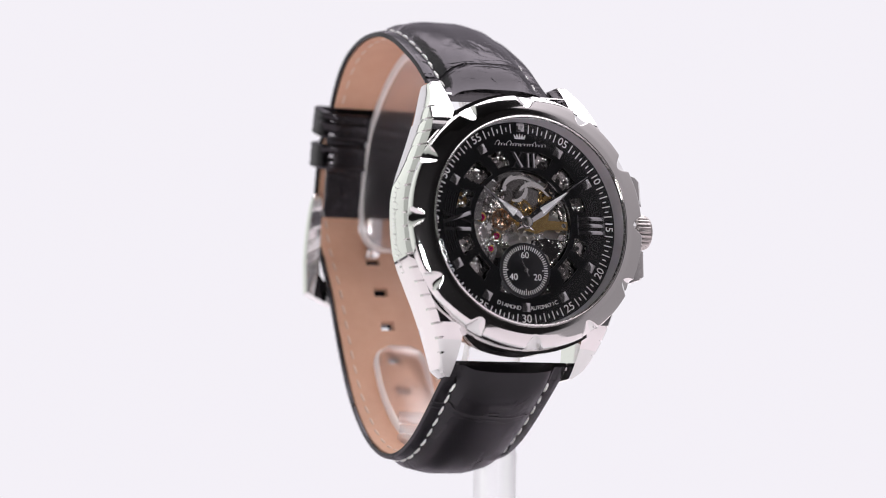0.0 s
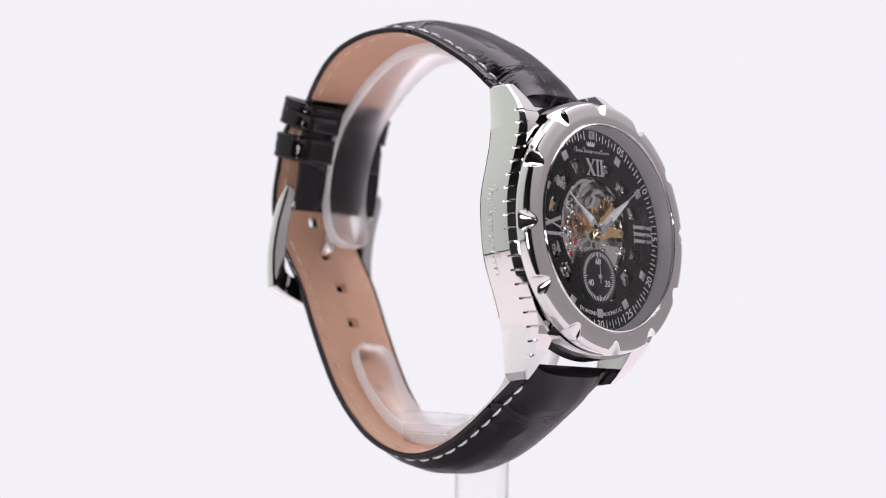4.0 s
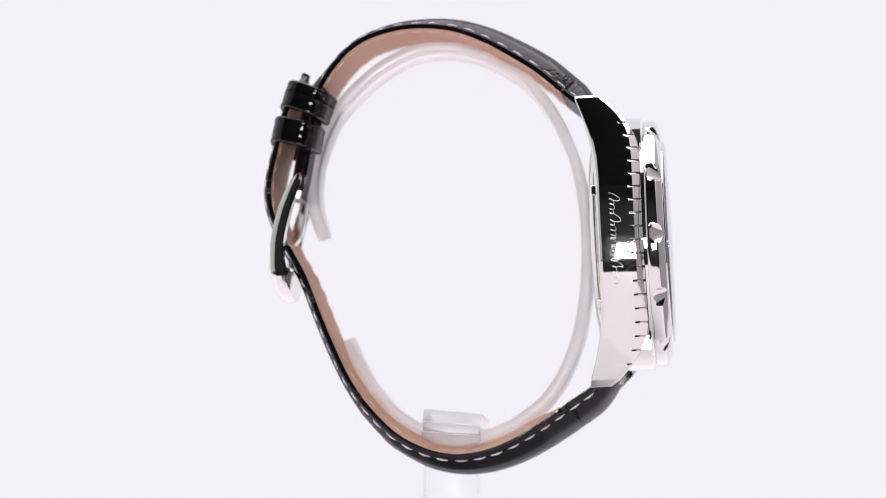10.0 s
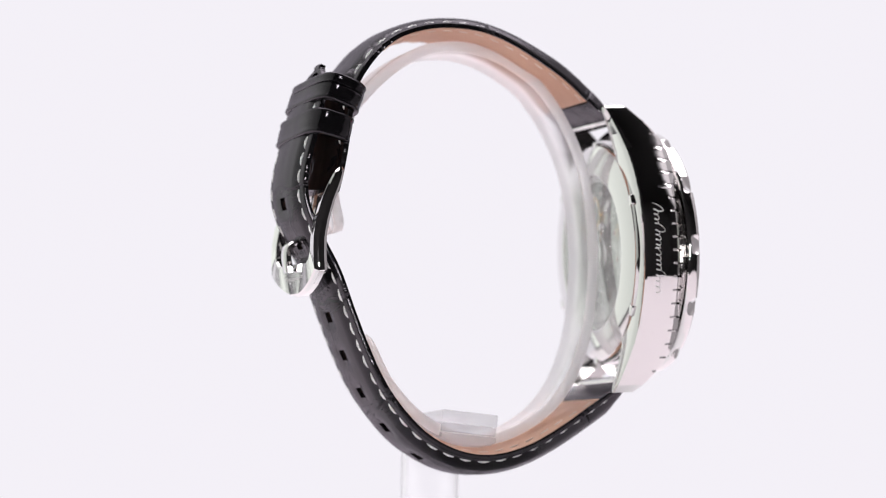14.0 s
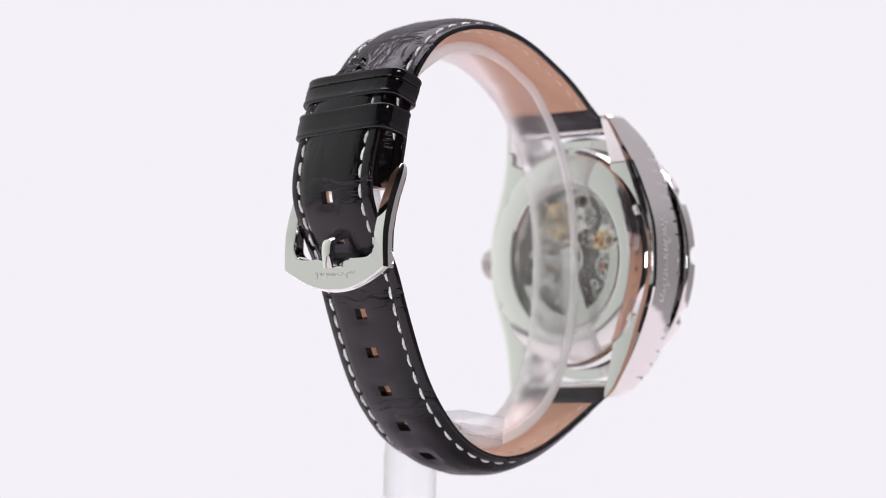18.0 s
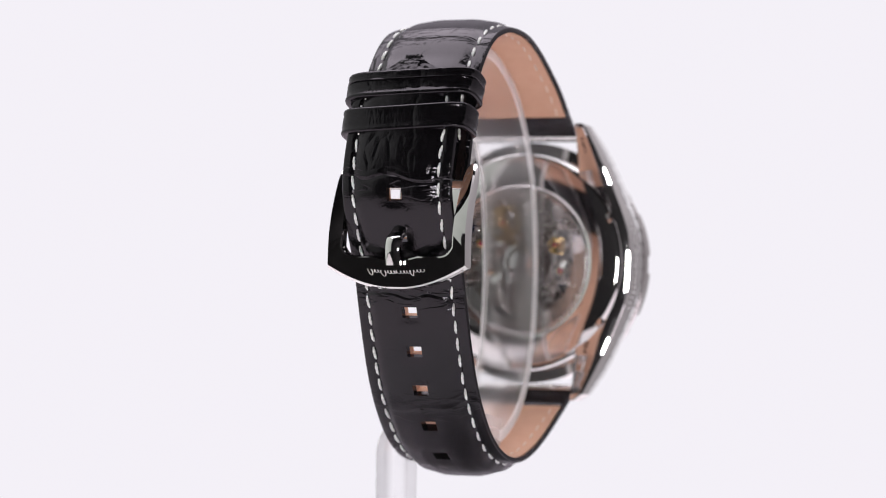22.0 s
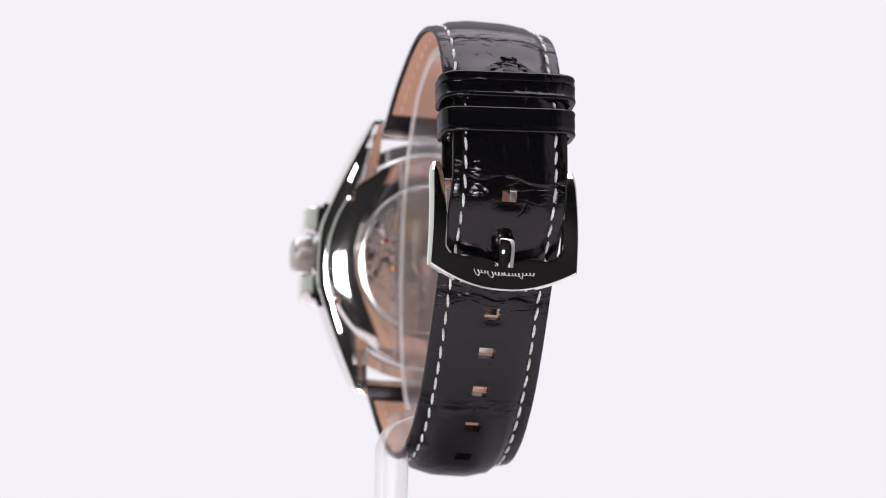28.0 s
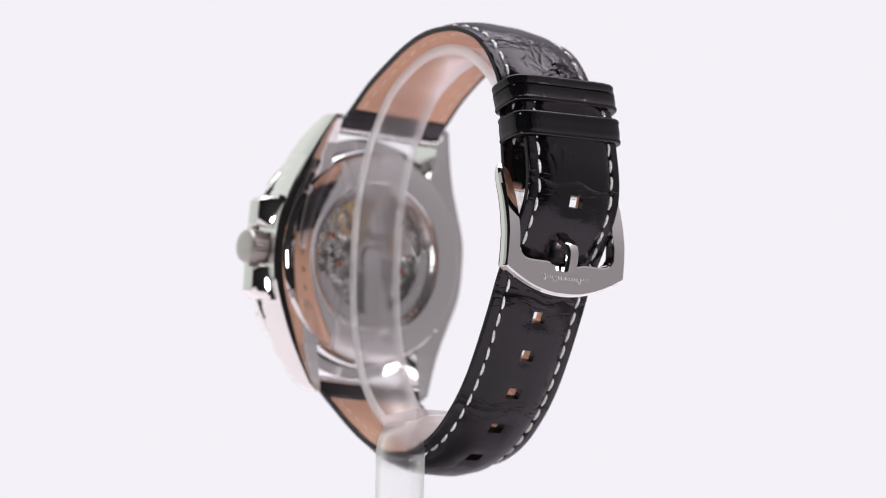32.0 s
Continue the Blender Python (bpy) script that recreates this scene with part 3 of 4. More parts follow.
strap("upper_strap", TOP_PTS, 1, lambda s: 11.0 - 0.45 * step(0, 30, s), lambda s: 2.0 + 2.3 * step(-3, 6, s) * (1 - step(8, 50, s)) + 1.5 * step(top_len - 24, top_len - 17, s), lambda s: 0.7 * step(8, 20, s) * (1 - step(46, 58, s)), (6.5, top_len - 20), [], (5, top_len - 9), "black embossed leather strap half with white stitching", 1, -2.65)
strap("lower_strap", TAIL_PTS, -1, lambda s: (11.0 - 0.9 * step(0, 40, s)) * (1 - 0.93 * max(0.0, (s - (tail_len - 10)) / 10) ** 1.7), lambda s: 2.0 + 0.15 * (1 - step(70, 90, s)) + 2.15 * step(-3, 6, s) * (1 - step(8, 58, s)), lambda s: 1.55 * step(8, 16, s) * (1 - 0.5 * step(48, 66, s)) * (1 - step(66, 88, s)), (6.5, tail_len - 1.0), HOLES, (5, tail_len - 6), "black embossed leather strap tail with square holes", 2, 39.85)


def keeper(c_out, c_in, along, width, half_y, label, fold=False):
    u = Vector(along).normalized()
    co, ci = Vector(c_out), Vector(c_in)
    mid = (co + ci) / 2
    nrm = Vector((-u[1], u[0]))
    a = abs((co - ci).dot(nrm)) / 2
    e = width / 2
    lip = [(e, -0.55), (e + 0.02, -0.1), (e - 0.05, 0.18), (e - 0.2, 0.4), (e - 0.42, 0.5), (e - 0.75, 0.47), (e - 0.95, 0.38)]
    prof = [(-w, d) for w, d in lip] + [(-e * 0.3, 0.44), (e * 0.1, 0.45)]
    if fold:
        prof += [(e * 0.14, 0.50), (e * 0.20, 0.30), (e * 0.24, 0.28), (e * 0.30, 0.48)]
    prof += lip[::-1]
    bm, rows, lay = bm_new(), [], None
    seg = 72
    for i in range(seg):
        th = 2 * math.pi * i / seg
        c, s = math.cos(th), math.sin(th)
        k = 2 / 3.6
        sx, sy = math.copysign(abs(c) ** k, c), math.copysign(abs(s) ** k, s)
        row = []
        for w, d in prof:
            wob = 0.12 * math.sin(th * 3 + width)
            y = sy * (half_y - 0.5 + d)
            q = mid + nrm * (sx * (a + d)) + u * (w + wob - 0.05 * y)
            row.append(bm.verts.new((q[0], y, q[1])))
        rows.append(row)
    m = len(prof)
    for i in range(seg):
        A, B = rows[i], rows[(i + 1) % seg]
        for j in range(m):
            bm.faces.new((A[j], A[(j + 1) % m], B[(j + 1) % m], B[j]))
    lay = bm.loops.layers.uv.new("UVMap")
    for f in bm.faces:
        for lp in f.loops:
            lp[lay].uv = (lp.vert.co.z * 0.4 + width * 7 + 2.0, lp.vert.co.y)
    return part("keeper", bm, LEATHER, watch, label, smooth=50)


keeper((-26.9, 28.9), (-19.3, 26.2), (0.36, 0.93), 5.0, 12.2, "upper black leather keeper loop with a fold", True)
keeper((-29.2, 22.6), (-21.3, 21.0), (0.25, 0.97), 4.6, 12.0, "lower black leather keeper loop")

# ---- buckle ----
BX = [(-7.2, -29.8), (-5.6, -29.95), (-3, -30.05), (0, -30.1), (3, -29.9), (6, -29.2), (9, -28.2), (11.5, -27.1), (14.6, -25.7)]


def curve_at(table, v):
    for (a, fa), (b, fb) in zip(table, table[1:]):
        if v <= b:
            return fa + (fb - fa) * max(0, (v - a) / (b - a))
    return table[-1][1]


def buckle_bm():
    """Half outline from arm tip to the middle of the plate, mirrored; arms narrow and round off at the tip."""
    half = []
    for i in range(19):
        f = i / 18
        z = 14.9 - 17.7 * f ** 1.15
        half.append((12.95 + 0.2 * math.sin(f * 1.45), z, 10.7 - 0.5 * step(0, 0.75, f), max(0.7, 14.9 - 14.3 * f ** 1.15)))
    for i in range(1, 15):
        f = i / 14
        y = 13.14 * math.cos(math.pi / 2 * f)
        c = math.cos(math.pi / 2 * f)
        yi = 10.2 * c ** 0.42
        zi = -1.0 + 1.7 * c ** 6
        if yi < 2.2:
            zi -= 0.9 * step(2.2, 1.7, yi)
        half.append((y, -3.05 - 3.85 * (1 - (y / 13.15) ** 2), yi, zi))
    rail = half + [(-a, b, -c, d) for a, b, c, d in half[-2::-1]]
    bm, rows, n = bm_new(), [], len(rail)
    for k, (yo, zo, yi, zi) in enumerate(rail):
        o, q = Vector((yo, zo)), Vector((yi, zi))
        e = min(k, n - 1 - k)
        tip = (0.35, 0.62, 0.82, 0.93, 0.99)[e] if e < 5 else 1.0
        mid_o = (o + q) / 2
        round_tip = (0.40, 0.72, 0.88, 0.96, 1.0)[e] if e < 5 else 1.0
        o, q = mid_o + (o - mid_o) * round_tip, mid_o + (q - mid_o) * round_tip
        w = (q - o).length
        d = (q - o).normalized()
        c1, c2 = min(0.26, w * 0.2), min(0.55, w * 0.33)
        xo, xi = curve_at(BX, zo), curve_at(BX, zi)
        t = 2.3
        mid = t / 2
        prof = [(xo, 0.85, 0), (xo, 0.30, c1), (xo, 0.0, c2), (xi, 0.0, -c2 * 0.8), (xi, 0.10, -c1 * 0.6), (xi, 0.4, 0), (xi, t - 0.3, 0), (xi, t, -c1), (xo, t, c1), (xo, t - 0.5, 0)]
        pts = []
        for j, (x, h, s_) in enumerate(prof):
            base = (o if j in (0, 1, 2, 8, 9) else q) + d * s_
            pts.append((x + mid + (h - mid) * tip, base))
        rows.append([bm.verts.new((x, b[0], b[1])) for x, b in pts])
    m = len(rows[0])
    for a, b in zip(rows, rows[1:]):
        for j in range(m):
            bm.faces.new((a[j], a[(j + 1) % m], b[(j + 1) % m], b[j]))
    bm.faces.new(rows[0])
    bm.faces.new(rows[-1][::-1])
    return bm


buckle = part("buckle", buckle_bm(), STEEL, watch, "polished steel pin buckle", smooth=17)
part("spring_bar", rod(bm_new(), (-25.0, -10.6, 11.4), (-25.0, 10.6, 11.4), 0.8), SATIN, buckle)
path, tan, length = spline([(-25.0, 11.4), (-25.9, 7.0), (-26.9, 4.2), (-28.6, 2.9), (-30.0, 2.3), (-30.9, 1.5), (-31.15, 0.2), (-31.0, -1.2), (-30.75, -2.6)], 36)
bm, rows = bm_new(), []
for i, (p, t) in enumerate(zip(path, tan)):
    nx, nz = t[1], -t[0]
    w = 1.38 - 0.06 * i / 35
    h = 0.62
    rows.append([bm.verts.new((p[0] + nx * d, y, p[1] + nz * d)) for y, d in ((-w, -h + 0.25), (-w + 0.3, -h), (w - 0.3, -h), (w, -h + 0.25), (w, h - 0.25), (w - 0.3, h), (-w + 0.3, h), (-w, h - 0.25))])
for a, b in zip(rows, rows[1:]):
    for j in range(8):
        bm.faces.new((a[j], a[(j + 1) % 8], b[(j + 1) % 8], b[j]))
bm.faces.new(rows[0])
bm.faces.new(rows[-1][::-1])
part("pin", bm, STEEL, buckle, "curved polished buckle pin", smooth=50)


def scribble(width, height, thick):
    """A flowing plain line of uneven loops in place of a mark: flat ribbon in the plane (u, v)."""
    rnd = random.Random(3)
    pts, u, n = [], 0.0, 17
    for k in range(n):
        tall = 0.8 if k in (0, 4, 13) else rnd.uniform(0.3, 0.42)
        drop = -0.35 if k in (8, 13) else 0.0
        wide = (1.2 if tall == 0.8 else 1.0) * rnd.uniform(0.85, 1.15)
        for i in range(12):
            a = 2 * math.pi * i / 12
            f = 0.5 - 0.5 * math.cos(a)
            v = height * (tall * f + (drop * math.sin(a / 2) if i > 6 else 0.0))
            pts.append((u + wide * i / 12 - 0.30 * wide * math.sin(a) + 0.42 * v, v))
        u += wide
    pts = [(width * (q / u - 0.5), v) for q, v in ((a - 0.42 * b + 0.42 * b * u / width, b) for a, b in pts)]
    quads = []
    for i, (u, v) in enumerate(pts):
        a, b = pts[max(0, i - 1)], pts[min(len(pts) - 1, i + 1)]
        d = Vector((b[0] - a[0], b[1] - a[1]))
        d = d.normalized() if d.length > 1e-9 else Vector((1, 0))
        w = thick * (0.55 + 0.6 * max(0.0, -d[1]))
        quads.append(((u - d[1] * w / 2, v + d[0] * w / 2), (u + d[1] * w / 2, v - d[0] * w / 2)))
    return quads


def scribble_bm(place, *args):
    bm, rows = bm_new(), []
    for a, b in scribble(*args):
        rows.append((bm.verts.new(place(*a)), bm.verts.new(place(*b))))
    for p, q in zip(rows, rows[1:]):
        bm.faces.new((p[0], p[1], q[1], q[0]))
    return bm


part("engraved_mark", scribble_bm(lambda u, v: (curve_at(BX, -3.6 - v * 0.95) - 0.03, -u, -3.6 - v * 0.95 + 0.11 * u * u / 9), 10.4, 1.3, 0.13), ENGRAVE, buckle, "fine engraved mark on the buckle")

# ---- case ----
XF = [(0, 35.35), (14.0, 35.35), (15.6, 35.25), (17.0, 34.95), (18.4, 34.4), (19.8, 33.6), (21.2, 32.6), (22.6, 31.4), (24.0, 30.0), (25.4, 28.6)]
XR = [(0, 27.4), (10, 27.4), (14, 27.2), (17, 26.8), (20, 26.1), (23, 25.2), (25.4, 24.3)]


def flank_y(z):
    """Half breadth of the case: a shallow arc that runs out into two straight tapering lugs."""
    def soft(d):
        return (d + math.sqrt(d * d + 9.0)) / 2
    return 21.45 - 0.43 * (soft(abs(z) - 5.35) + soft(-abs(z) - 5.35)) + 0.25


def flank_bm(side):
    """Case side with both lugs: a chamfer along the back, one along the front with a row of wedge-shaped nicks."""
    bm, rows = bm_new(), []
    nicks = [-0.77 + 2.33 * k for k in range(-9, 10)]
    zs = [-25.4, -24.2, 24.2, 25.0, 25.4] + [-24.0 + 48.0 * i / 110 for i in range(111)]
    zs = [z for z in zs if min(abs(z - c) for c in nicks) > 0.5]
    zs = sorted(zs + [c + d for c in nicks for d in (-0.27, 0.04, 0.10)])
    for z in zs:
        az = abs(z)
        end = 24.2 if z < 0 else 25.0
        tip = max(0.0, az - end)
        yo = flank_y(z) - tip * 0.75
        yi = max(11.25, math.sqrt(max(0.0, 18.5 ** 2 - z * z)))
        xf, xr = curve_at(XF, az) - tip * 0.25, curve_at(XR, az) + tip * 0.25
        k = 1.0 - 0.72 * step(15, 23, az)
        band, yf = xf - 1.36 * k, yo - 0.87 * k
        bev = 1.0 - 0.55 * step(12, 25, az)
        low = min(1.8 * bev, 0.85 * (yo - yi))
        deep = 1.0 if min(abs(z - c - 0.04) for c in nicks) < 0.01 else 0.0
        sec = [(xr, yi), (xr, yo - low), (xr + 0.12 * low, yo - 0.55 * low), (xr + 0.27 * low, yo - 0.12 * low), (xr + 0.27 * low + 0.35, yo), ((xr + band) / 2, yo + 0.10), (band - 0.8, yo + 0.05), (band, yo - 0.34 * deep), (xf - 0.12, yf + 0.10 - 0.5 * deep), (xf, yf - 0.55 * deep), (xf, yi)]
        rows.append([bm.verts.new((x, side * y, z)) for x, y in sec])
    m = len(rows[0])
    for a, b in zip(rows, rows[1:]):
        for j in range(m):
            bm.faces.new((a[j], a[(j + 1) % m], b[(j + 1) % m], b[j]))
    bm.faces.new(rows[0])
    bm.faces.new(rows[-1][::-1])
    return bm


case = part("case", lathe(bm_new(), [(27.8, 17.0), (27.6, 19.8), (28.4, 20.25), (35.2, 20.3), (35.4, 20.1), (35.45, 19.8), (36.1, 19.8), (36.1, 17.6)], 128), STEEL, watch, "polished steel case", smooth=30)
for end in (-1, 1):
    arc = [(11.3 * (2 * i / 24 - 1), end * math.sqrt(22.3 ** 2 - (11.3 * (2 * i / 24 - 1)) ** 2)) for i in range(25)]
    part("shoulder", prism(bm_new(), arc + [(y, z * 0.88) for y, z in arc[::-1]], 31.2, 35.6), STEEL, case, "polished shoulder of the case between two lugs", smooth=30)
for side in (-1, 1):
    part("flank", flank_bm(side), STEEL, case, "mirror-polished case side with two lugs", smooth=24)
part("engraved_mark", scribble_bm(lambda u, v: (29.9 + v, -(flank_y(-u - 0.3) + 0.20), -u - 0.3), 15.5, 2.3, 0.13), ENGRAVE, case, "fine engraved mark on the case side")

# crown and its guards
crown = part("crown", lathe(bm_new(), [(20.4, 0), (20.4, 2.1), (22.0, 2.2), (22.3, 2.8), (22.5, 3.1), (25.2, 3.1), (25.4, 2.95), (25.75, 2.85), (25.98, 2.4), (26.05, 1.4), (26.08, 0)], 96, shape=lambda x, r, a: r - (0.25 * (0.5 + 0.5 * math.cos(28 * a)) if r > 3.0 else 0)), CROWN, watch, "fluted steel winding crown", smooth=40)
crown.data.transform(Matrix.Rotation(radians(90), 4, "Z"))
crown.location = (32.2 * MM, -0.5 * MM, -0.2 * MM)
bm = bm_new()
for s in (-1, 1):
    zs = [s * v for v in (3.55, 3.9, 8.2, 8.9, 9.6)]
    lift = (0.82, 1.0, 0.97, 0.8, 0.25)
    rows = []
    for z, k in zip(zs, lift):
        out = 19.6 + (23.55 - 19.6) * k
        rows.append([bm.verts.new((x, y, z)) for x, y in ((29.0, 19.5), (29.4, min(out, 20.7)), (31.5, out - 0.1), (31.75, out), (34.4, out), (34.9, out - 0.5), (34.9, 19.5))])
    for p, q in zip(rows, rows[1:]):
        for j in range(7):
            bm.faces.new((p[j], p[(j + 1) % 7], q[(j + 1) % 7], q[j]))
    bm.faces.new(rows[0])
    bm.faces.new(rows[-1][::-1])
part("crown_guard", bm, STEEL, case, "polished shoulders beside the crown")

# bezel with twelve scallops


def scallop(x, r, a):
    """Twelve slanting scoops cut into the outer corner of the rim."""
    if r < 19.6 or x < 36.4:
        return r
    d = abs((a + math.pi / 12) % (math.pi / 6) - math.pi / 12) / radians(4.3)
    if d >= 1:
        return r
    return min(r, 21.75 - 1.75 * (1 - d * d) ** 0.6 * (x - 36.5) / 1.85)


rim_profile, x, r = [], 39.05, 18.2
while r < 21.58:
    rim_profile.append((x, r))
    x -= 0.16 * math.tan(radians(2 + 15 * step(18.8, 19.5, r) + 1.4 * (r - 18.2) + 11 * step(20.4, 21.5, r)))
    r += 0.16
rim_profile = [(35.85, 19.4), (35.95, 21.45), (36.15, 21.65), (36.5, 21.7), (36.9, 21.7), (37.2, 21.7), (37.5, 21.7), (37.7, 21.69), (37.82, 21.65)] + rim_profile[::-1]
rim_profile += [(38.98, 18.12), (38.98, 18.06), (39.14, 18.02), (39.26, 17.94), (39.31, 17.84), (39.28, 17.74), (39.18, 17.67), (38.6, 17.66), (38.1, 18.3)]
bezel = part("bezel", lathe(bm_new(), rim_profile, 720, shape=scallop), BEZEL, watch, "polished steel bezel with scalloped rim", smooth=40)
part("crystal", lathe(bm_new(), [(38.7, 17.66), (39.25, 17.64), (39.5, 17.3), (39.66, 12), (39.7, 0)], 96), CRYSTAL, watch, "clear flat watch crystal", smooth=50)
watch.children[-1].visible_shadow = False
part("chapter_wall", lathe(bm_new(), [(38.7, 17.65), (36.4, 17.5), (35.6, 17.45)], 128), CHAPTER, watch, "brushed sloping inner ring")

# caseback
ring_profile, x = [], 26.1
for i in range(27):
    r = 14.4 + 0.2 * i
    ring_profile.append((x, r))
    q = r + 0.1
    x += 0.2 * math.tan(radians(4.0 + 2.5 * (q - 14.6) + 26 * step(19.1, 19.5, q)))
back = part("caseback", lathe(bm_new(), [(28.3, 20.0), (27.7, 20.0), (27.45, 19.9)] + ring_profile[::-1] + [(26.12, 14.2), (26.25, 13.95), (26.7, 13.8), (27.4, 13.8)], 128), BEZEL, watch, "polished steel ring of the see-through caseback", smooth=30)
part("case_back_crystal", lathe(bm_new(), [(26.6, 13.9), (26.35, 13.7), (26.3, 0)], 64), BACK_CRYSTAL, watch, "clear caseback window", smooth=50)
watch.children[-1].visible_shadow = False
notch = finish(box(bm_new(), (0, 0, 0), (1.0, 1.9, 1.7), bevel=0.25), STEEL)
for k in range(6):
    o = part("grip_notch", notch, None, back)
    a = radians(60 * k - 5)
    o.matrix_basis = Matrix.Translation(Vector((27.3, 19.1 * math.sin(a), 19.1 * math.cos(a))) * MM) @ Matrix.Rotation(-a, 4, "X")
bm = bm_new()
rnd = random.Random(5)
a = 0.0
while a < 2 * math.pi:
    w = rnd.choice((0.35, 0.5, 0.6, 0.8))
    if rnd.random() < 0.85 and (0.4 < a < 1.25 or 4.2 < a < 5.3):
        box(bm, (26.41, 16.2 * math.sin(a), 16.2 * math.cos(a)), (0.04, w, 0.8), -a)
    a += (w + 0.42) / 16.2
tagged(part("engraved_line", bm, ETCHED, back, "unreadable engraved line round the caseback ring"), kind="stuff")
for s in (-1, 1):
    part("lug_bar", rod(bm_new(), (26.9, -11.3, s * 23.2), (26.9, 11.3, s * 23.2), 0.75), STEEL, case)

# ---- dial ----


def polar_plate(rad, seg, x0, x1, hole):
    top, bot = [], []
    for r in rad:
        ring_t, ring_b = [], []
        for j in range(seg):
            a = 2 * math.pi * j / seg
            ring_t.append((x1, r * math.sin(a), r * math.cos(a)))
            ring_b.append((x0, r * math.sin(a), r * math.cos(a)))
        top.append(ring_t), bot.append(ring_b)
    return solid_cells(bm_new(), top, bot, lambda i, j: not hole((rad[i] + rad[i + 1]) / 2, math.degrees(2 * math.pi * (j + 0.5) / seg)), wrap=True)


# windows of the skeleton dial: middle angle, half width, inner and outer radius
WINDOWS = [(20, 6.5, 10.2, 12.9), (45, 8.5, 9.8, 12.9), (70, 6, 10.0, 12.6), (109, 6.5, 10.0, 12.6), (133, 8.5, 9.8, 12.6), (160, 4.5, 10.6, 12.6), (200, 4.5, 10.6, 12.6), (228, 9, 9.8, 12.6), (251, 6, 10.0, 12.6), (291, 8, 10.0, 12.6), (317, 9, 9.8, 13.2), (341, 6.5, 10.2, 12.9)]


def dial_hole(r, a):
    if r < 9.15:
        return True
    for m, w, r0, r1 in WINDOWS:
        skew = (r - 10.7) * 1.2 * (1 if m < 180 else -1)
        if abs(a - m - skew) < w and r0 < r < r1:
            return True
    return False


dial = part("dial", polar_plate([9.15, 9.5, 9.8, 10.0, 10.2, 10.6, 11, 11.6, 12.2, 12.6, 12.9, 13.2, 13.6, 15, 17.7], 240, 35.3, 35.75, dial_hole), DIAL, watch, "black skeletonised dial with cut-out windows")
bm = lathe(bm_new(), [(34.9, 0), (34.9, 4.75), (35.85, 4.75), (35.95, 4.6), (35.95, 0)], 72, cz=-8.05)
sub = part("subdial", bm, SUBDIAL, dial, "black small-seconds subdial")

ticks = bm_new()
for k in range(120):
    a = radians(3 * k)
    if min(abs((3 * k - h + 180) % 360 - 180) for h in range(0, 360, 30)) < 4.4:
        continue
    long = k % 2 == 0
    r0, r1 = (15.6, 17.1) if long else (15.9, 16.6)
    box(ticks, (35.78, (r0 + r1) / 2 * math.sin(a), (r0 + r1) / 2 * math.cos(a)), (0.05, 0.17, r1 - r0), -a)
part("minute_track", ticks, PRINT, dial, "white printed minute marks")
ticks = bm_new()
for k in range(60):
    a = radians(6 * k)
    r0, r1 = (3.55, 4.25)
    if k % 15 == 0:
        r0 = 3.2
    box(ticks, (35.98, (r0 + r1) / 2 * math.sin(a), -8.05 + (r0 + r1) / 2 * math.cos(a)), (0.04, 0.13, r1 - r0), -a)
part("seconds_track", ticks, PRINT, sub, "white printed seconds marks")


def text_mesh(body, size, mat, m, spread=1.0):
    cu = bpy.data.curves.new("lettering", "FONT")
    cu.body, cu.size, cu.align_x, cu.align_y, cu.extrude = body, size, "CENTER", "CENTER", 0.02
    cu.space_character = spread
    ob = bpy.data.objects.new("lettering", cu)
    scene.collection.objects.link(ob)
    me = bpy.data.meshes.new_from_object(ob.evaluated_get(bpy.context.evaluated_depsgraph_get()))
    bpy.data.objects.remove(ob)
    me.transform(m)
    me.transform(Matrix.Scale(MM, 4))
    me.materials.clear()
    me.materials.append(mat)
    return me


FACE = Matrix(((0, 0, 1, 0), (1, 0, 0, 0), (0, 1, 0, 0), (0, 0, 0, 1)))


def dial_text(body, size, x, y, z, deg, mat, parent, spread=1.0):
    """Lettering on the face at (y, z), turned clockwise by deg as seen from the front."""
    m = Matrix.Translation((x, y, z)) @ FACE @ Matrix.Rotation(radians(-deg), 4, "Z")
    return part("numeral" if body.isdigit() else "word", text_mesh(body, size, mat, m, spread), None, parent)


for k in range(1, 12):
    a = 30 * k
    rot = a if (a <= 90 or a >= 270) else a - 180
    dial_text("%02d" % (5 * k), 1.95, 35.79, 16.35 * math.sin(radians(a)), 16.35 * math.cos(radians(a)), rot, PRINT, dial)
for body, a in (("60", 0), ("20", 118), ("40", 242)):
    r = 2.55
    dial_text(body, 1.55, 35.97, r * math.sin(radians(a)), -8.05 + r * math.cos(radians(a)), 0, PRINT, sub)
for k, ch in enumerate("DIAMOND"):
    a = 180 + 20.5 - k * 2.55
    dial_text(ch, 0.95, 35.79, 14.55 * math.sin(radians(a)), 14.55 * math.cos(radians(a)), a - 180, PRINT, dial)
for k, ch in enumerate("AUTOMATIC"):
    a = 180 - 4.2 - k * 2.35
    dial_text(ch, 0.95, 35.79, 14.55 * math.sin(radians(a)), 14.55 * math.cos(radians(a)), a - 180, PRINT, dial)
part("printed_mark", scribble_bm(lambda u, v: (35.80, u, 13.35 + v), 9.4, 1.05, 0.10), PRINT, dial, "white flowing printed mark")
bm = bm_new()
for i in range(5):
    y = (i - 2) * 0.42
    prism(bm, [(y - 0.20, 14.75), (y + 0.20, 14.75), (y * 1.25 + 0.06, 15.45 - 0.09 * abs(i - 2)), (y * 1.25 - 0.06, 15.45 - 0.09 * abs(i - 2))], 35.76, 35.8)
box(bm, (35.78, 0, 14.62), (0.04, 1.9, 0.18))
part("emblem", bm, PRINT, dial, "small white printed emblem")

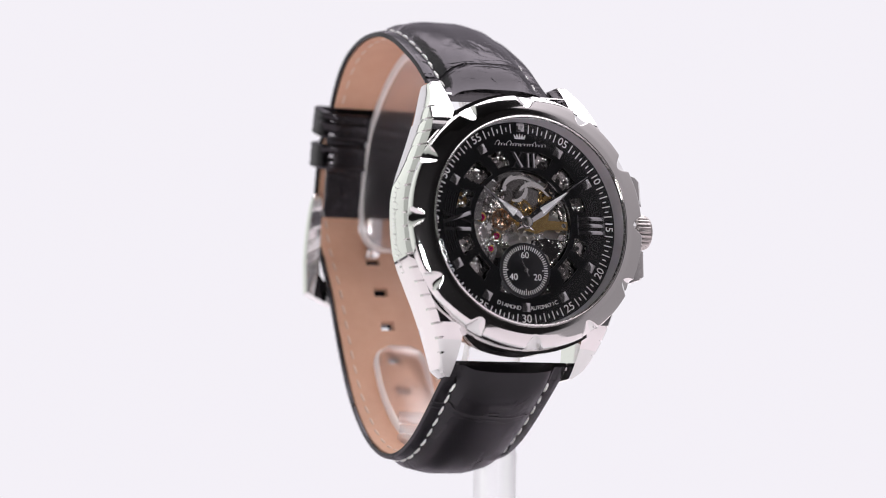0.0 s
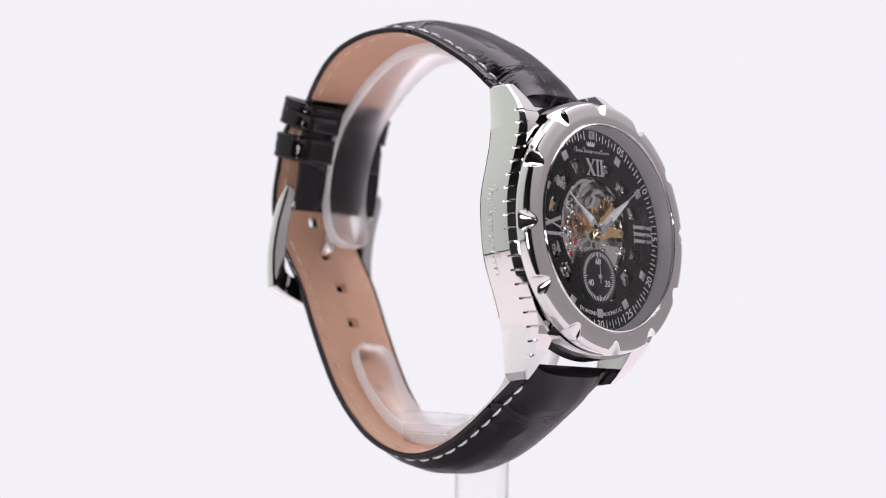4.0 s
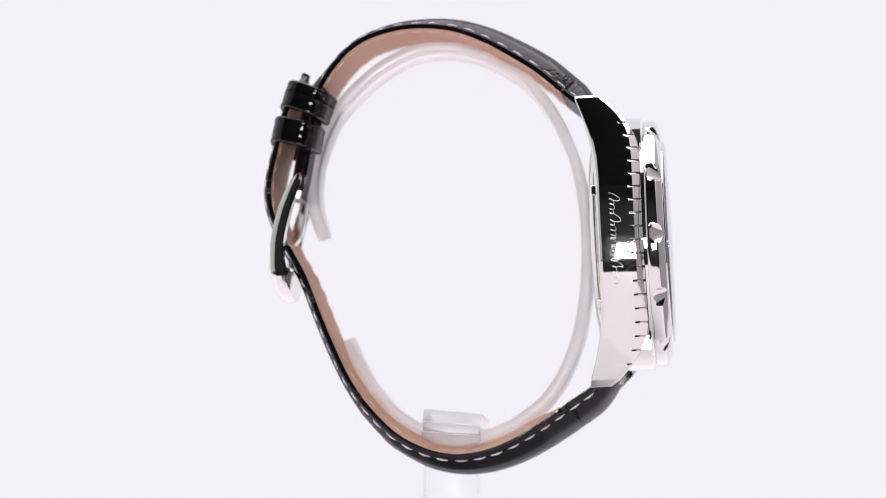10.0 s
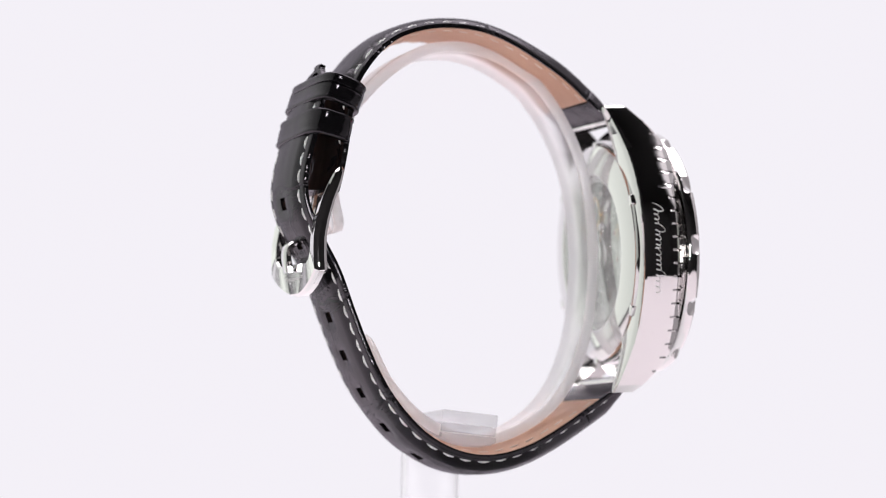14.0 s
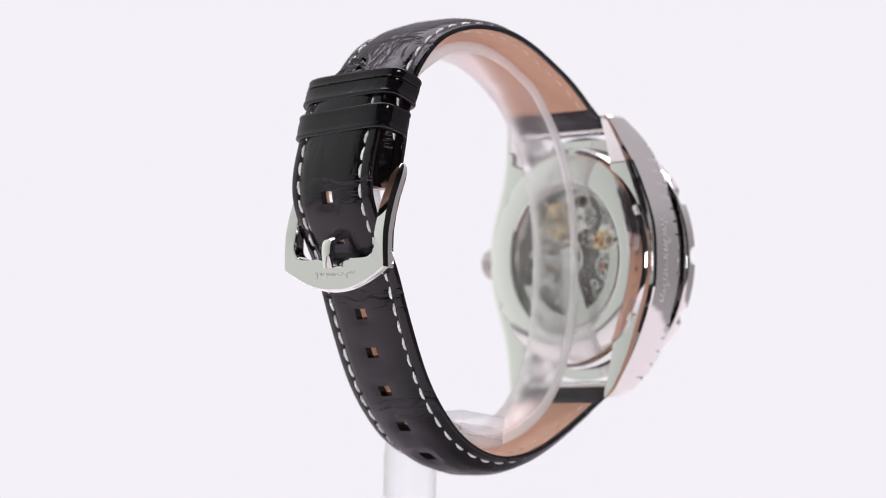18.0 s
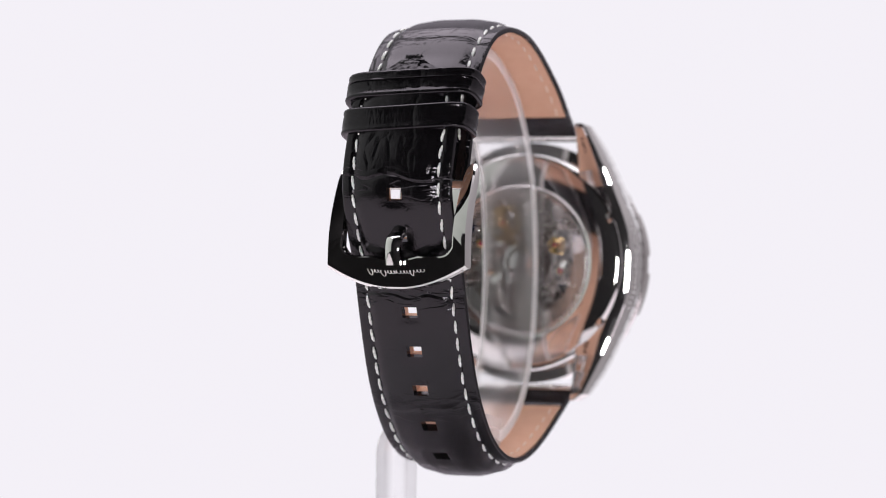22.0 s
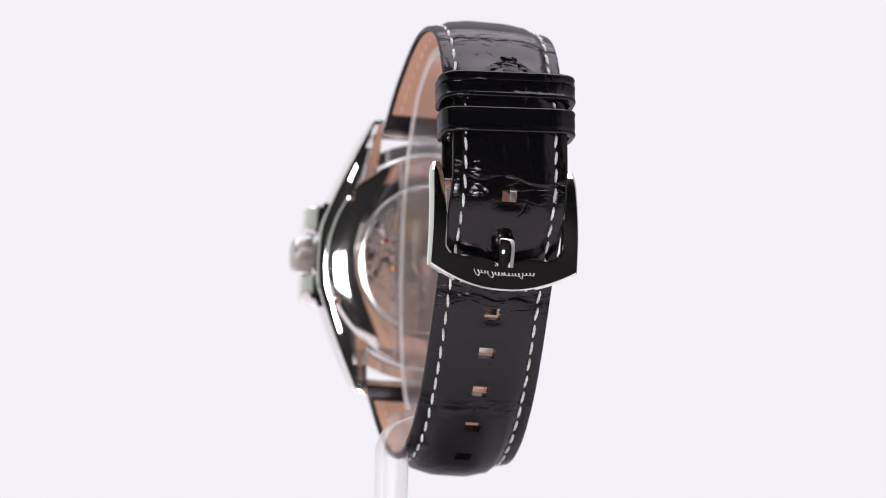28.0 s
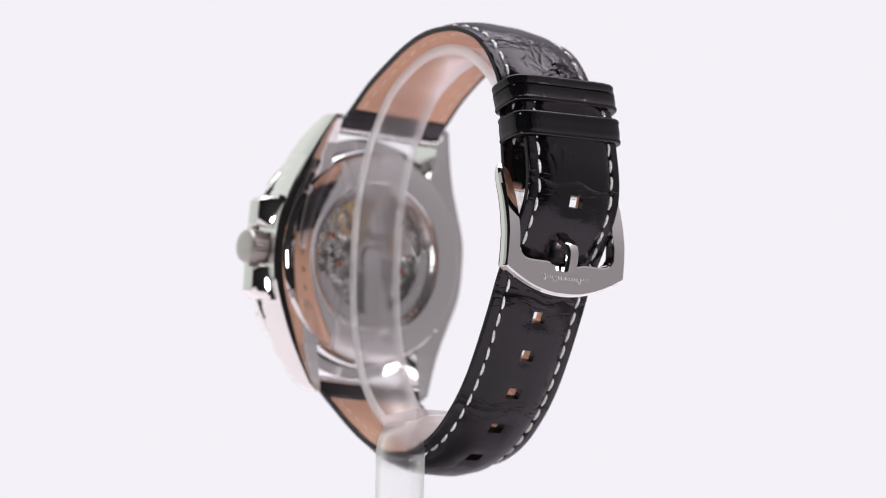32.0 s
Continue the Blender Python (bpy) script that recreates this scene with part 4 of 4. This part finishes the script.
# fine concentric lines beside three and nine o'clock
bm = bm_new()
for mid in (90, 270):
    for k in range(6):
        r, w = 12.7 + 0.42 * k, 0.09
        arc = [radians(mid - 21 + 1.5 * i) for i in range(29)]
        prism(bm, [((r + w) * math.sin(a), (r + w) * math.cos(a)) for a in arc] + [((r - w) * math.sin(a), (r - w) * math.cos(a)) for a in arc[::-1]], 35.70, 35.77)
tagged(part("ridged_pattern", bm, RIDGE, dial, "fine black concentric ridges"), kind="stuff")

# applied roman numerals


def roman(strokes, deg, r0, r1):
    """Bars with thin serifs between the radii r0 and r1, turned to the hour deg."""
    bm = bm_new()
    mid, tall = (r0 + r1) / 2, r1 - r0
    for kind, u in strokes:
        if kind == "I":
            box(bm, (36.0, u, mid), (0.35, 0.62, tall - 0.1), bevel=0.1)
            for z in (r0, r1):
                box(bm, (36.0, u, z), (0.34, 1.0, 0.26))
        else:
            lean = math.atan2(1.7, tall)
            box(bm, (36.0, u, mid), (0.36, 0.66, tall / math.cos(lean) - 0.1), lean, bevel=0.1)
            box(bm, (36.0, u, mid), (0.33, 0.30, tall / math.cos(lean) - 0.1), -lean)
            for z in (r0, r1):
                for side in (-0.85, 0.85):
                    box(bm, (36.0, u + side, z), (0.34, 0.85, 0.24))
    bmesh.ops.rotate(bm, cent=(0, 0, 0), matrix=Matrix.Rotation(radians(-deg), 3, "X"), verts=bm.verts)
    return bm


for strokes, deg, r0, r1 in (((("X", -0.75), ("I", 1.15), ("I", 2.2)), 0, 9.5, 12.2), ((("I", -1.2), ("I", 0.0), ("I", 1.2)), 90, 10.3, 15.2), ((("I", -1.35), ("X", 0.6)), 270, 9.9, 15.0)):
    part("roman_numeral", roman(strokes, deg, r0, r1), GRAYPRINT, dial, "applied steel-grey roman numeral")
bm = bm_new()
q = [bm.verts.new((35.76, y, z)) for y, z in ((-0.75, -0.75), (0.75, -0.75), (0.75, 0.75), (-0.75, 0.75))]
apex = bm.verts.new((36.08, 0, 0))
for i in range(4):
    bm.faces.new((q[i], q[(i + 1) % 4], apex))
PYRAMID = finish(bm, POINTER)
for k in (1, 2, 4, 5, 6, 7, 8, 10, 11):
    a = radians(30 * k)
    r = 14.35
    o = part("hour_marker", PYRAMID, None, dial)
    o.matrix_basis = Matrix.Translation(Vector((0, r * math.sin(a), r * math.cos(a))) * MM) @ Matrix.Rotation(-a, 4, "X")
gem_holder = part("stone_setting", box(bm_new(), (35.95, 0, 16.45), (0.5, 1.5, 1.5), bevel=0.15), POINTER, dial, "square setting with a clear stone")
bm = lathe(bm_new(), [(36.0, 0), (36.15, 0.5), (36.4, 0.45), (36.5, 0.25), (36.5, 0)], 8, cz=16.45)
part("stone", bm, GEM, gem_holder, "tiny sparkling clear stone", smooth=5)

# ---- the pointers ----


def hand_bm(length, width, tail, x):
    bm = bm_new()
    hw = width / 2
    left = [(0, -tail), (-hw * 0.62, 0), (-hw, length * 0.26), (-hw * 0.24, length * 0.66), (-0.05, length)]
    right = [(-y, z) for y, z in left]
    ridge = [bm.verts.new((x + 0.22, 0, z)) for _, z in left]
    for pts in (left, right):
        e = [bm.verts.new((x, y, z)) for y, z in pts]
        for i in range(4):
            bm.faces.new((e[i], e[i + 1], ridge[i + 1], ridge[i]))
    base = [bm.verts.new((x, y, z)) for y, z in left + right[::-1][1:-1]]
    bm.faces.new(base)
    lathe(bm, [(x - 0.02, 0), (x - 0.02, 1.15), (x + 0.3, 1.1), (x + 0.3, 0)], 32)
    return bm


def hand(name, length, width, tail, x, label):
    h = part(name, hand_bm(length, width, tail, x), POINTER, watch, label, smooth=10)
    bm = bm_new()
    hw = width / 2 * 0.62
    prism(bm, [(-hw * 0.95, length * 0.25), (-hw * 0.75, length * 0.34), (-hw * 0.12, length * 0.64), (hw * 0.12, length * 0.64), (hw * 0.75, length * 0.34), (hw * 0.95, length * 0.25)], x + 0.02, x + 0.26)
    part("inlay", bm, LUME, h, "white luminous inlay")
    return h


hour_hand = hand("hour_hand", 9.6, 1.9, 2.0, 36.6, "faceted steel hour hand with white inlay")
minute_hand = hand("minute_hand", 14.6, 1.9, 2.4, 37.1, "faceted steel minute hand with white inlay")
part("hand_cap", lathe(bm_new(), [(37.3, 0.9), (37.7, 0.8), (37.85, 0)], 24), SATIN, watch, "satin steel cap over the pointers")
bm = bm_new()
prism(bm, [(-0.13, -1.2), (0.13, -1.2), (0.06, 3.9), (-0.06, 3.9)], 36.25, 36.35)
lathe(bm, [(36.0, 0.2), (36.2, 0.42), (36.4, 0.36), (36.42, 0)], 20)
second_hand = part("second_hand", bm, POINTER, watch, "slim small-seconds hand")

# ---- the movement, seen through dial and caseback ----
movement = part("movement_plate", polar_plate([1.0, 4, 8, 12.6, 16.8], 96, 31.2, 31.8, lambda r, a: (r < 8 and 200 < a < 330 and r > 4) or (8 < r < 12.6 and 60 < a < 100)), DARKPLATE, watch, "grey plate of the mechanical movement")


def gear_bm(r, teeth, x, y, z, thick=0.25, spokes=4, rim=0.75):
    bm = bm_new()
    n = teeth * 4
    top, bot = [], []
    rads = [0.18 * r, 0.3 * r, rim * r, 0.9 * r, r]
    for k, rr in enumerate(rads):
        tr, br = [], []
        for j in range(n):
            a = 2 * math.pi * j / n
            q = rr - (0.10 * r if (k == 4 and j % 4 in (2, 3)) else 0)
            tr.append((x + thick, y + q * math.sin(a), z + q * math.cos(a)))
            br.append((x, y + q * math.sin(a), z + q * math.cos(a)))
        top.append(tr), bot.append(br)

    def mask(i, j):
        if i == 1:
            return ((j / n) * spokes) % 1.0 < 0.28
        return True

    return solid_cells(bm, top, bot, mask, wrap=True)


def gear(r, teeth, x, y, z, mat, label="", **kw):
    return part("gear", gear_bm(r, teeth, x, y, z, **kw), mat, movement, label)


def jewel(x, y, z, r, face):
    """A ruby in a gilt cup; face is +1 towards the dial, -1 towards the back."""
    o = part("jewel", lathe(bm_new(), [(x, 0.25 * r), (x + 0.22 * face, 0.4 * r), (x + 0.25 * face, 0.8 * r), (x, r)], 20, y, z), RUBY, movement, "small red jewel bearing")
    part("jewel_setting", lathe(bm_new(), [(x - 0.1 * face, r), (x + 0.22 * face, r * 1.05), (x + 0.18 * face, r * 1.35), (x - 0.1 * face, r * 1.4)], 20, y, z), GOLD, o)


def screw(x, y, z, r, mat, face, deg):
    bm = lathe(bm_new(), [(x - 0.3 * face, r), (x + 0.2 * face, r), (x + 0.3 * face, r * 0.85), (x + 0.3 * face, 0)], 18, y, z)
    o = part("screw", bm, mat, movement)
    part("slot", box(bm_new(), (x + 0.3 * face, y, z), (0.06, 1.7 * r, 0.3 * r), radians(deg)), DIAL, o)


def bridge(outline, x0, x1, mat, label="", lean=None):
    bm = prism(bm_new(), outline, x0, x1)
    es = [e for e in bm.edges if e.calc_face_angle(0) > 0.6]
    bmesh.ops.bevel(bm, geom=es, offset=0.16, segments=2, affect="EDGES")
    if lean:
        c = Vector((x1, sum(p[0] for p in outline) / len(outline), sum(p[1] for p in outline) / len(outline)))
        r = Matrix.Rotation(radians(lean[0]), 4, "Y") @ Matrix.Rotation(radians(lean[1]), 4, "Z")
        bmesh.ops.transform(bm, matrix=Matrix.Translation(c) @ r @ Matrix.Translation(-c), verts=bm.verts)
    return part("bridge", bm, mat, movement, label, smooth=40)


def blob(cy, cz, ry, rz, n=10, seed=0, wob=0.22):
    r = random.Random(seed)
    return [(cy + ry * (1 + r.uniform(-wob, wob)) * math.sin(2 * math.pi * i / n), cz + rz * (1 + r.uniform(-wob, wob)) * math.cos(2 * math.pi * i / n)) for i in range(n)]


# dial side
part("front_plate", polar_plate([0.6, 4, 8, 8.9], 96, 32.8, 33.2, lambda r, a: False), PLATE, movement, "brushed grey front plate")
bridge([(-8.4, 0.6), (-7.9, 3.6), (-5.8, 6.4), (-2.6, 8.3), (0.6, 8.7), (0.4, 7.6), (-2.4, 7.1), (-4.9, 5.2), (-6.4, 2.8), (-6.6, 0.4)], 33.9, 34.4, SATIN, "curved satin steel bridge")
bridge([(-8.2, -0.4), (-6.0, -0.2), (-4.4, -1.8), (-4.0, -4.0), (-5.0, -6.6), (-7.2, -4.6)], 33.4, 34.0, BRIGHT, "brushed steel bridge")
bridge([(1.6, -2.4), (4.2, -2.0), (7.6, -2.4), (8.0, -4.2), (6.2, -6.6), (4.9, -6.2), (4.4, -4.6), (1.6, -3.6)], 33.6, 34.3, STEEL, "polished steel bridge with screws")
bridge([(0.8, -0.9), (2.6, -1.4), (4.4, -0.75), (7.9, -0.7), (7.9, 0.65), (4.6, 0.7), (4.9, 2.4), (5.4, 4.2), (4.2, 4.6), (3.2, 2.6), (1.4, 1.3), (0.6, 0.4)], 34.2, 34.6, GOLD, "gilt forked bridge")
bridge([(5.0, 6.4), (6.8, 4.8), (8.0, 2.2), (7.0, 1.8), (6.0, 3.8), (4.2, 5.4)], 33.8, 34.4, STEEL)
def crescent(cy, cz, r, wide, a0, a1):
    n = 14
    out = [(cy + r * math.sin(radians(a0 + (a1 - a0) * i / n)), cz + r * math.cos(radians(a0 + (a1 - a0) * i / n))) for i in range(n + 1)]
    inn = [(cy + (r - wide * math.sin(math.pi * (0.12 + 0.76 * i / n))) * math.sin(radians(a0 + (a1 - a0) * i / n)), cz + (r - wide * math.sin(math.pi * (0.12 + 0.76 * i / n))) * math.cos(radians(a0 + (a1 - a0) * i / n))) for i in range(n + 1)]
    return out + inn[::-1]


bm = lathe(bm_new(), [(33.0, 3.9), (33.7, 3.9), (33.85, 3.7), (33.85, 1.3), (34.1, 1.2), (34.15, 0.8), (34.1, 0)], 72, 0.3, 4.3)
part("barrel", bm, PLATE, movement, "brushed spring barrel", smooth=30)
for cy, cz, r, wide, a0, a1, x in ((0.3, 4.3, 3.6, 0.9, -70, 60, 34.3), (2.2, 3.6, 3.0, 0.8, -60, 80, 34.6), (-0.8, 5.6, 2.3, 0.7, 60, 200, 34.5), (4.4, 5.2, 1.9, 0.7, -40, 150, 34.4)):
    bridge(crescent(cy, cz, r, wide, a0, a1), x - 0.35, x, SATIN, "curved satin steel arm", lean=(-6, 8))
gear(4.3, 60, 33.2, 0.3, 4.3, PLATE, "toothed barrel rim", thick=0.4, spokes=3, rim=0.8)
gear(2.5, 40, 33.9, -2.5, 0.2, SATIN, "steel wheel", spokes=4)
gear(1.7, 28, 34.3, -3.2, 0.6, ROSE, "small rose gilt wheel", spokes=5)
gear(2.1, 44, 34.35, 0.0, 1.9, GOLD, "gilt wheel with fine teeth", spokes=5, rim=0.8)
gear(1.5, 26, 34.0, 4.9, 4.3, GOLD, "small gilt wheel", spokes=3)
gear(2.2, 36, 33.5, -6.4, 1.9, SATIN, "steel wheel", spokes=5)
gear(1.9, 30, 33.9, 6.0, -3.8, SATIN, "steel wheel", spokes=4)
gear(1.4, 22, 33.9, 3.0, -3.0, SATIN, "small steel wheel", spokes=3)
gear(2.9, 64, 34.0, 0.6, -2.2, SATIN, "fine-toothed steel wheel", spokes=6, rim=0.9)
for y, z, r in ((-6.5, 0.9, 0.55), (-4.1, -1.9, 0.5), (-5.2, -3.9, 0.42), (2.5, 0.1, 0.42)):
    jewel(34.15, y, z, r, 1)
for i, (y, z, r) in enumerate(((-7.0, 3.4, 0.5), (-4.0, 6.8, 0.5), (-5.8, -5.2, 0.55), (2.6, -2.9, 0.5), (6.9, -3.0, 0.5), (5.6, -5.5, 0.5), (6.8, 3.4, 0.45), (5.4, 5.4, 0.45), (7.2, 0.0, 0.4), (0.9, 8.0, 0.4))):
    screw(34.45, y, z, r, STEEL if i % 2 else SATIN, 1, 37 * i)
RIVET = finish(lathe(bm_new(), [(-0.1, 0.27), (0.02, 0.27), (0.12, 0.24), (0.2, 0.17), (0.24, 0.08), (0.25, 0)], 12), STEEL, 80)


def rivet(x, y, z, k=1.0):
    o = part("rivet", RIVET, None, movement)
    o.matrix_basis = Matrix.Translation(Vector((x, y, z)) * MM) @ Matrix.Scale(k, 4)


# beads along the edges of the plates
for cy, cz, r, a0, a1, n in ((0, 0, 7.9, 230, 285, 14), (0, 0, 7.0, 226, 262, 9), (-4.9, -1.4, 1.9, 20, 320, 13), (0, 0, 7.7, 110, 140, 8), (-2.5, 0.2, 3.0, 190, 320, 9), (0.3, 4.3, 4.6, 250, 330, 8), (5.9, -3.8, 2.4, 30, 200, 9)):
    for k in range(n):
        a = radians(a0 + (a1 - a0) * k / (n - 1))
        rivet(34.12, cy + r * math.sin(a), cz + r * math.cos(a), 0.8 + 0.5 * ((k * 7) % 5) / 5)
rnd = random.Random(12)
# small tilted steel pieces between the wheels
for k in range(26):
    a, r = rnd.uniform(0, 2 * math.pi), rnd.uniform(2.2, 7.8)
    y, z = r * math.sin(a), r * math.cos(a)
    if (y - 0.3) ** 2 + (z - 4.3) ** 2 < 9 or z < -6.4:
        continue
    bridge(blob(y, z, rnd.uniform(0.35, 0.8), rnd.uniform(0.3, 0.7), 6, 70 + k, 0.3), 33.6, rnd.uniform(34.0, 34.5), BRIGHT if k % 2 else STEEL, lean=(rnd.uniform(-8, 6), rnd.uniform(-9, 9)))

# back side: plates, train, balance and rotor
front_parts = set(movement.children)
for o in front_parts:
    o.matrix_basis = Matrix.Diagonal((1, 1.12, 1.12, 1)) @ o.matrix_basis
    o.location.x += 0.5 * MM          # the front train lies close under the dial
# polished pin heads crowded over the front plates
for k in range(150):
    a, r = rnd.uniform(0, 2 * math.pi), 8.9 * math.sqrt(rnd.uniform(0.12, 1.0))
    y, z = r * math.sin(a), r * math.cos(a)
    if z < -4.2 or (y - 1.0) ** 2 + (z - 5.0) ** 2 < 14 or (y > 2.5 and abs(z) < 1.2):
        continue
    rivet(34.62, y, z, rnd.uniform(0.7, 1.3))
# the plate under the dial with the pieces seen in its windows
part("rim_plate", polar_plate([9.0, 10, 12.9, 16.9], 96, 34.2, 34.6, lambda r, a: False), BRIGHT, movement, "brushed grey ring plate under the dial")
for i, (m, w, r0, r1) in enumerate(WINDOWS):
    a, r = radians(m), (r0 + r1) / 2
    y, z = r * math.sin(a), r * math.cos(a)
    away = rnd.uniform(0, 2 * math.pi)
    cy, cz = y + 0.6 * math.sin(away), z + 0.6 * math.cos(away)
    bridge(blob(cy, cz, rnd.uniform(1.0, 1.4), rnd.uniform(1.0, 1.5), 6, 20 + 3 * i, 0.25), 34.5, 34.95, GOLD if i == 9 else BRIGHT, lean=(rnd.uniform(-5, 4), rnd.uniform(-5, 5)))
    cy, cz = y - 0.9 * math.sin(away), z - 0.9 * math.cos(away)
    bridge(blob(cy, cz, rnd.uniform(0.5, 0.8), rnd.uniform(0.5, 0.9), 5, 21 + 3 * i, 0.35), 34.3, 35.0, STEEL, lean=(rnd.uniform(-25, 20), rnd.uniform(-25, 25)))
    screw(34.95, y + rnd.uniform(-0.7, 0.7), z + rnd.uniform(-0.7, 0.7), rnd.uniform(0.35, 0.5), STEEL, 1, rnd.uniform(0, 180))
    for k in range(10):
        u, v = rnd.uniform(-1.4, 1.4), rnd.uniform(-0.5, 0.5) + rnd.choice((-0.6, 0.5))
        rivet(34.75, y + u * math.cos(away) - v * math.sin(away), z - u * math.sin(away) - v * math.cos(away), rnd.uniform(0.8, 1.4))
front_parts = set(movement.children)
part("back_plate", polar_plate([0.6, 4, 8, 13.4], 96, 29.6, 30.0, lambda r, a: False), BRIGHT, movement, "brushed grey back plate")
bridge([(12, 2), (9.5, 8), (3, 11.6), (-3, 11.4), (-4.6, 7.2), (-1.2, 4.4), (2, 5.4), (5.5, 2.2), (7, 0)], 28.6, 29.5, BRIGHT, "large steel bridge with fine finish")
bridge([(11.5, -2), (6, -2.2), (2.5, -5), (-0.5, -4.2), (-4.5, -8.2), (-1, -11.8), (6, -10.2), (10.5, -6.4)], 28.6, 29.5, BRIGHT, "large steel bridge")
bridge([(-5.4, 6), (-10.5, 6.2), (-12.2, 1), (-11.5, -5), (-8.6, -7.6), (-6.0, -3.6), (-4.8, 1)], 28.8, 29.5, STEEL, "polished steel bridge")
bridge([(-2.6, 9.2), (0.4, 9.8), (1.0, 6.2), (-0.6, 4.6), (-3.2, 5.4)], 27.9, 28.3, STEEL, "polished balance bridge")
gear(3.3, 48, 27.5, 4.2, 7.2, GOLD, "gilt balance wheel with two spokes", spokes=2, rim=0.80)
gear(2.9, 44, 28.1, 8.6, 3.4, SATIN, "steel train wheel", spokes=5, rim=0.84)
gear(2.6, 40, 27.9, 6.6, -1.6, SATIN, "steel train wheel", spokes=4)
gear(2.2, 36, 28.0, -3.4, 7.4, PLATE, "steel ratchet wheel", spokes=6)
gear(1.7, 28, 28.0, -6.2, 3.2, GOLD, "gilt wheel", spokes=3)
gear(2.4, 38, 28.0, -7.4, -1.6, SATIN, "steel wheel", spokes=4)
gear(1.5, 26, 27.8, 1.6, 2.6, GOLD, "small gilt wheel", spokes=4)
for i in range(3):
    part("hairspring", lathe(bm_new(), [(27.4, 0.9 + 0.5 * i), (27.4, 1.0 + 0.5 * i), (27.6, 1.0 + 0.5 * i), (27.6, 0.9 + 0.5 * i)], 36, 4.2, 7.2, close=True), STEEL, movement)
for y, z, r in ((4.2, 7.2, 0.5), (8.6, 3.4, 0.5), (6.6, -1.6, 0.5), (-6.2, 3.2, 0.45), (-2.0, -8.0, 0.5), (-7.4, -1.6, 0.5)):
    jewel(27.5, y, z, r, -1)
for i, (y, z, r) in enumerate(((10.2, 6.2, 0.7), (1.0, 10.6, 0.7), (-3.0, 4.6, 0.6), (10.6, -3.4, 0.7), (3.8, -9.4, 0.8), (-3.0, -7.0, 0.7), (-10.6, 1.2, 0.7), (-9.2, -5.4, 0.7), (-7.6, 7.6, 0.6), (7.2, 10.0, 0.6), (10.9, 0.6, 0.6))):
    screw(28.3, y, z, r, BLUED if i == 0 else STEEL, -1, 53 * i)
for k in range(16):
    a = radians(40 + 8.5 * k)
    rivet(28.2, 11.4 * math.sin(a), 11.4 * math.cos(a), -1.5 - 0.5 * (k % 3))
for k in range(70):
    a, r = rnd.uniform(0, 2 * math.pi), rnd.uniform(2.5, 11.8)
    rivet(27.75, r * math.sin(a), r * math.cos(a), -rnd.uniform(0.9, 1.9))
gear(3.2, 48, 28.0, 0.6, -6.8, SATIN, "steel winding wheel", spokes=5, rim=0.82)
gear(2.0, 32, 27.8, 5.2, -6.4, SATIN, "steel wheel", spokes=4)
gear(1.8, 30, 27.8, -4.6, -5.6, SATIN, "steel wheel", spokes=4)
part("bearing_ring", lathe(bm_new(), [(26.9, 3.6), (26.5, 3.5), (26.4, 2.9), (26.9, 2.7)], 48), STEEL, movement, "polished bearing ring")
for k in range(24):
    a, r = rnd.uniform(0, 2 * math.pi), rnd.uniform(3.5, 11.5)
    bridge(blob(r * math.sin(a), r * math.cos(a), rnd.uniform(0.4, 1.0), rnd.uniform(0.4, 0.9), 6, 140 + k, 0.3), 27.6, 28.6, STEEL, lean=(rnd.uniform(-40, 40), rnd.uniform(-30, 30)))
rot_pts = [(12.6 * math.sin(radians(a)), 12.6 * math.cos(radians(a))) for a in range(112, 284, 4)] + [(10.4 * math.sin(radians(a)), 10.4 * math.cos(radians(a))) for a in range(278, 204, -6)] + [(-1.6, -2.2), (-1.6, 0), (1.6, 0), (1.6, -2.2)] + [(10.4 * math.sin(radians(a)), 10.4 * math.cos(radians(a))) for a in range(176, 114, -6)]
bm = prism(bm_new(), rot_pts, 26.2, 26.7)
rotor = part("rotor", bm, SATIN, movement, "satin steel winding rotor")
part("rotor_hub", lathe(bm_new(), [(26.8, 2.3), (26.1, 2.2), (25.95, 1.2), (25.95, 0)], 40), STEEL, rotor)
for o in movement.children:
    if o not in front_parts:
        o.location.x += 1.0 * MM          # the whole back train lies this much deeper
part("movement_ring", lathe(bm_new(), [(27.3, 13.9), (27.5, 13.6), (27.42, 13.2), (27.3, 12.75), (27.5, 12.7), (28.6, 12.7), (30.5, 13.5), (30.5, 14.0)], 96), SATIN, watch, "grey inner holder ring")
part("inner_wall", lathe(bm_new(), [(31.4, 16.9), (34.9, 17.3)], 96), DARKPLATE, watch)

# ---- what turns ----


def motions():
    times = list(range(0, 33))
    walk(turntable, [(t, pose(0, 0, 0.0664) @ pose(0, 0, 0, 0, 0, PHI + W * (t - 16))) for t in times])
    walk(stand, [(t, turn(t)) for t in times])
    walk(watch, [(t, turn(t) @ SEAT) for t in times])
    at = pose(0, 0, -8.05 * MM)
    walk(second_hand, [(t, at @ pose(0, 0, 0, 24 - 6 * t, 0, 0)) for t in times])
    walk(minute_hand, [(t, pose(0, 0, 0, -55.4 - 0.1 * t, 0, 0)) for t in (0, 32)])
    walk(hour_hand, [(t, pose(0, 0, 0, 51.3 - 0.0083 * t, 0, 0)) for t in (0, 32)])


motions()
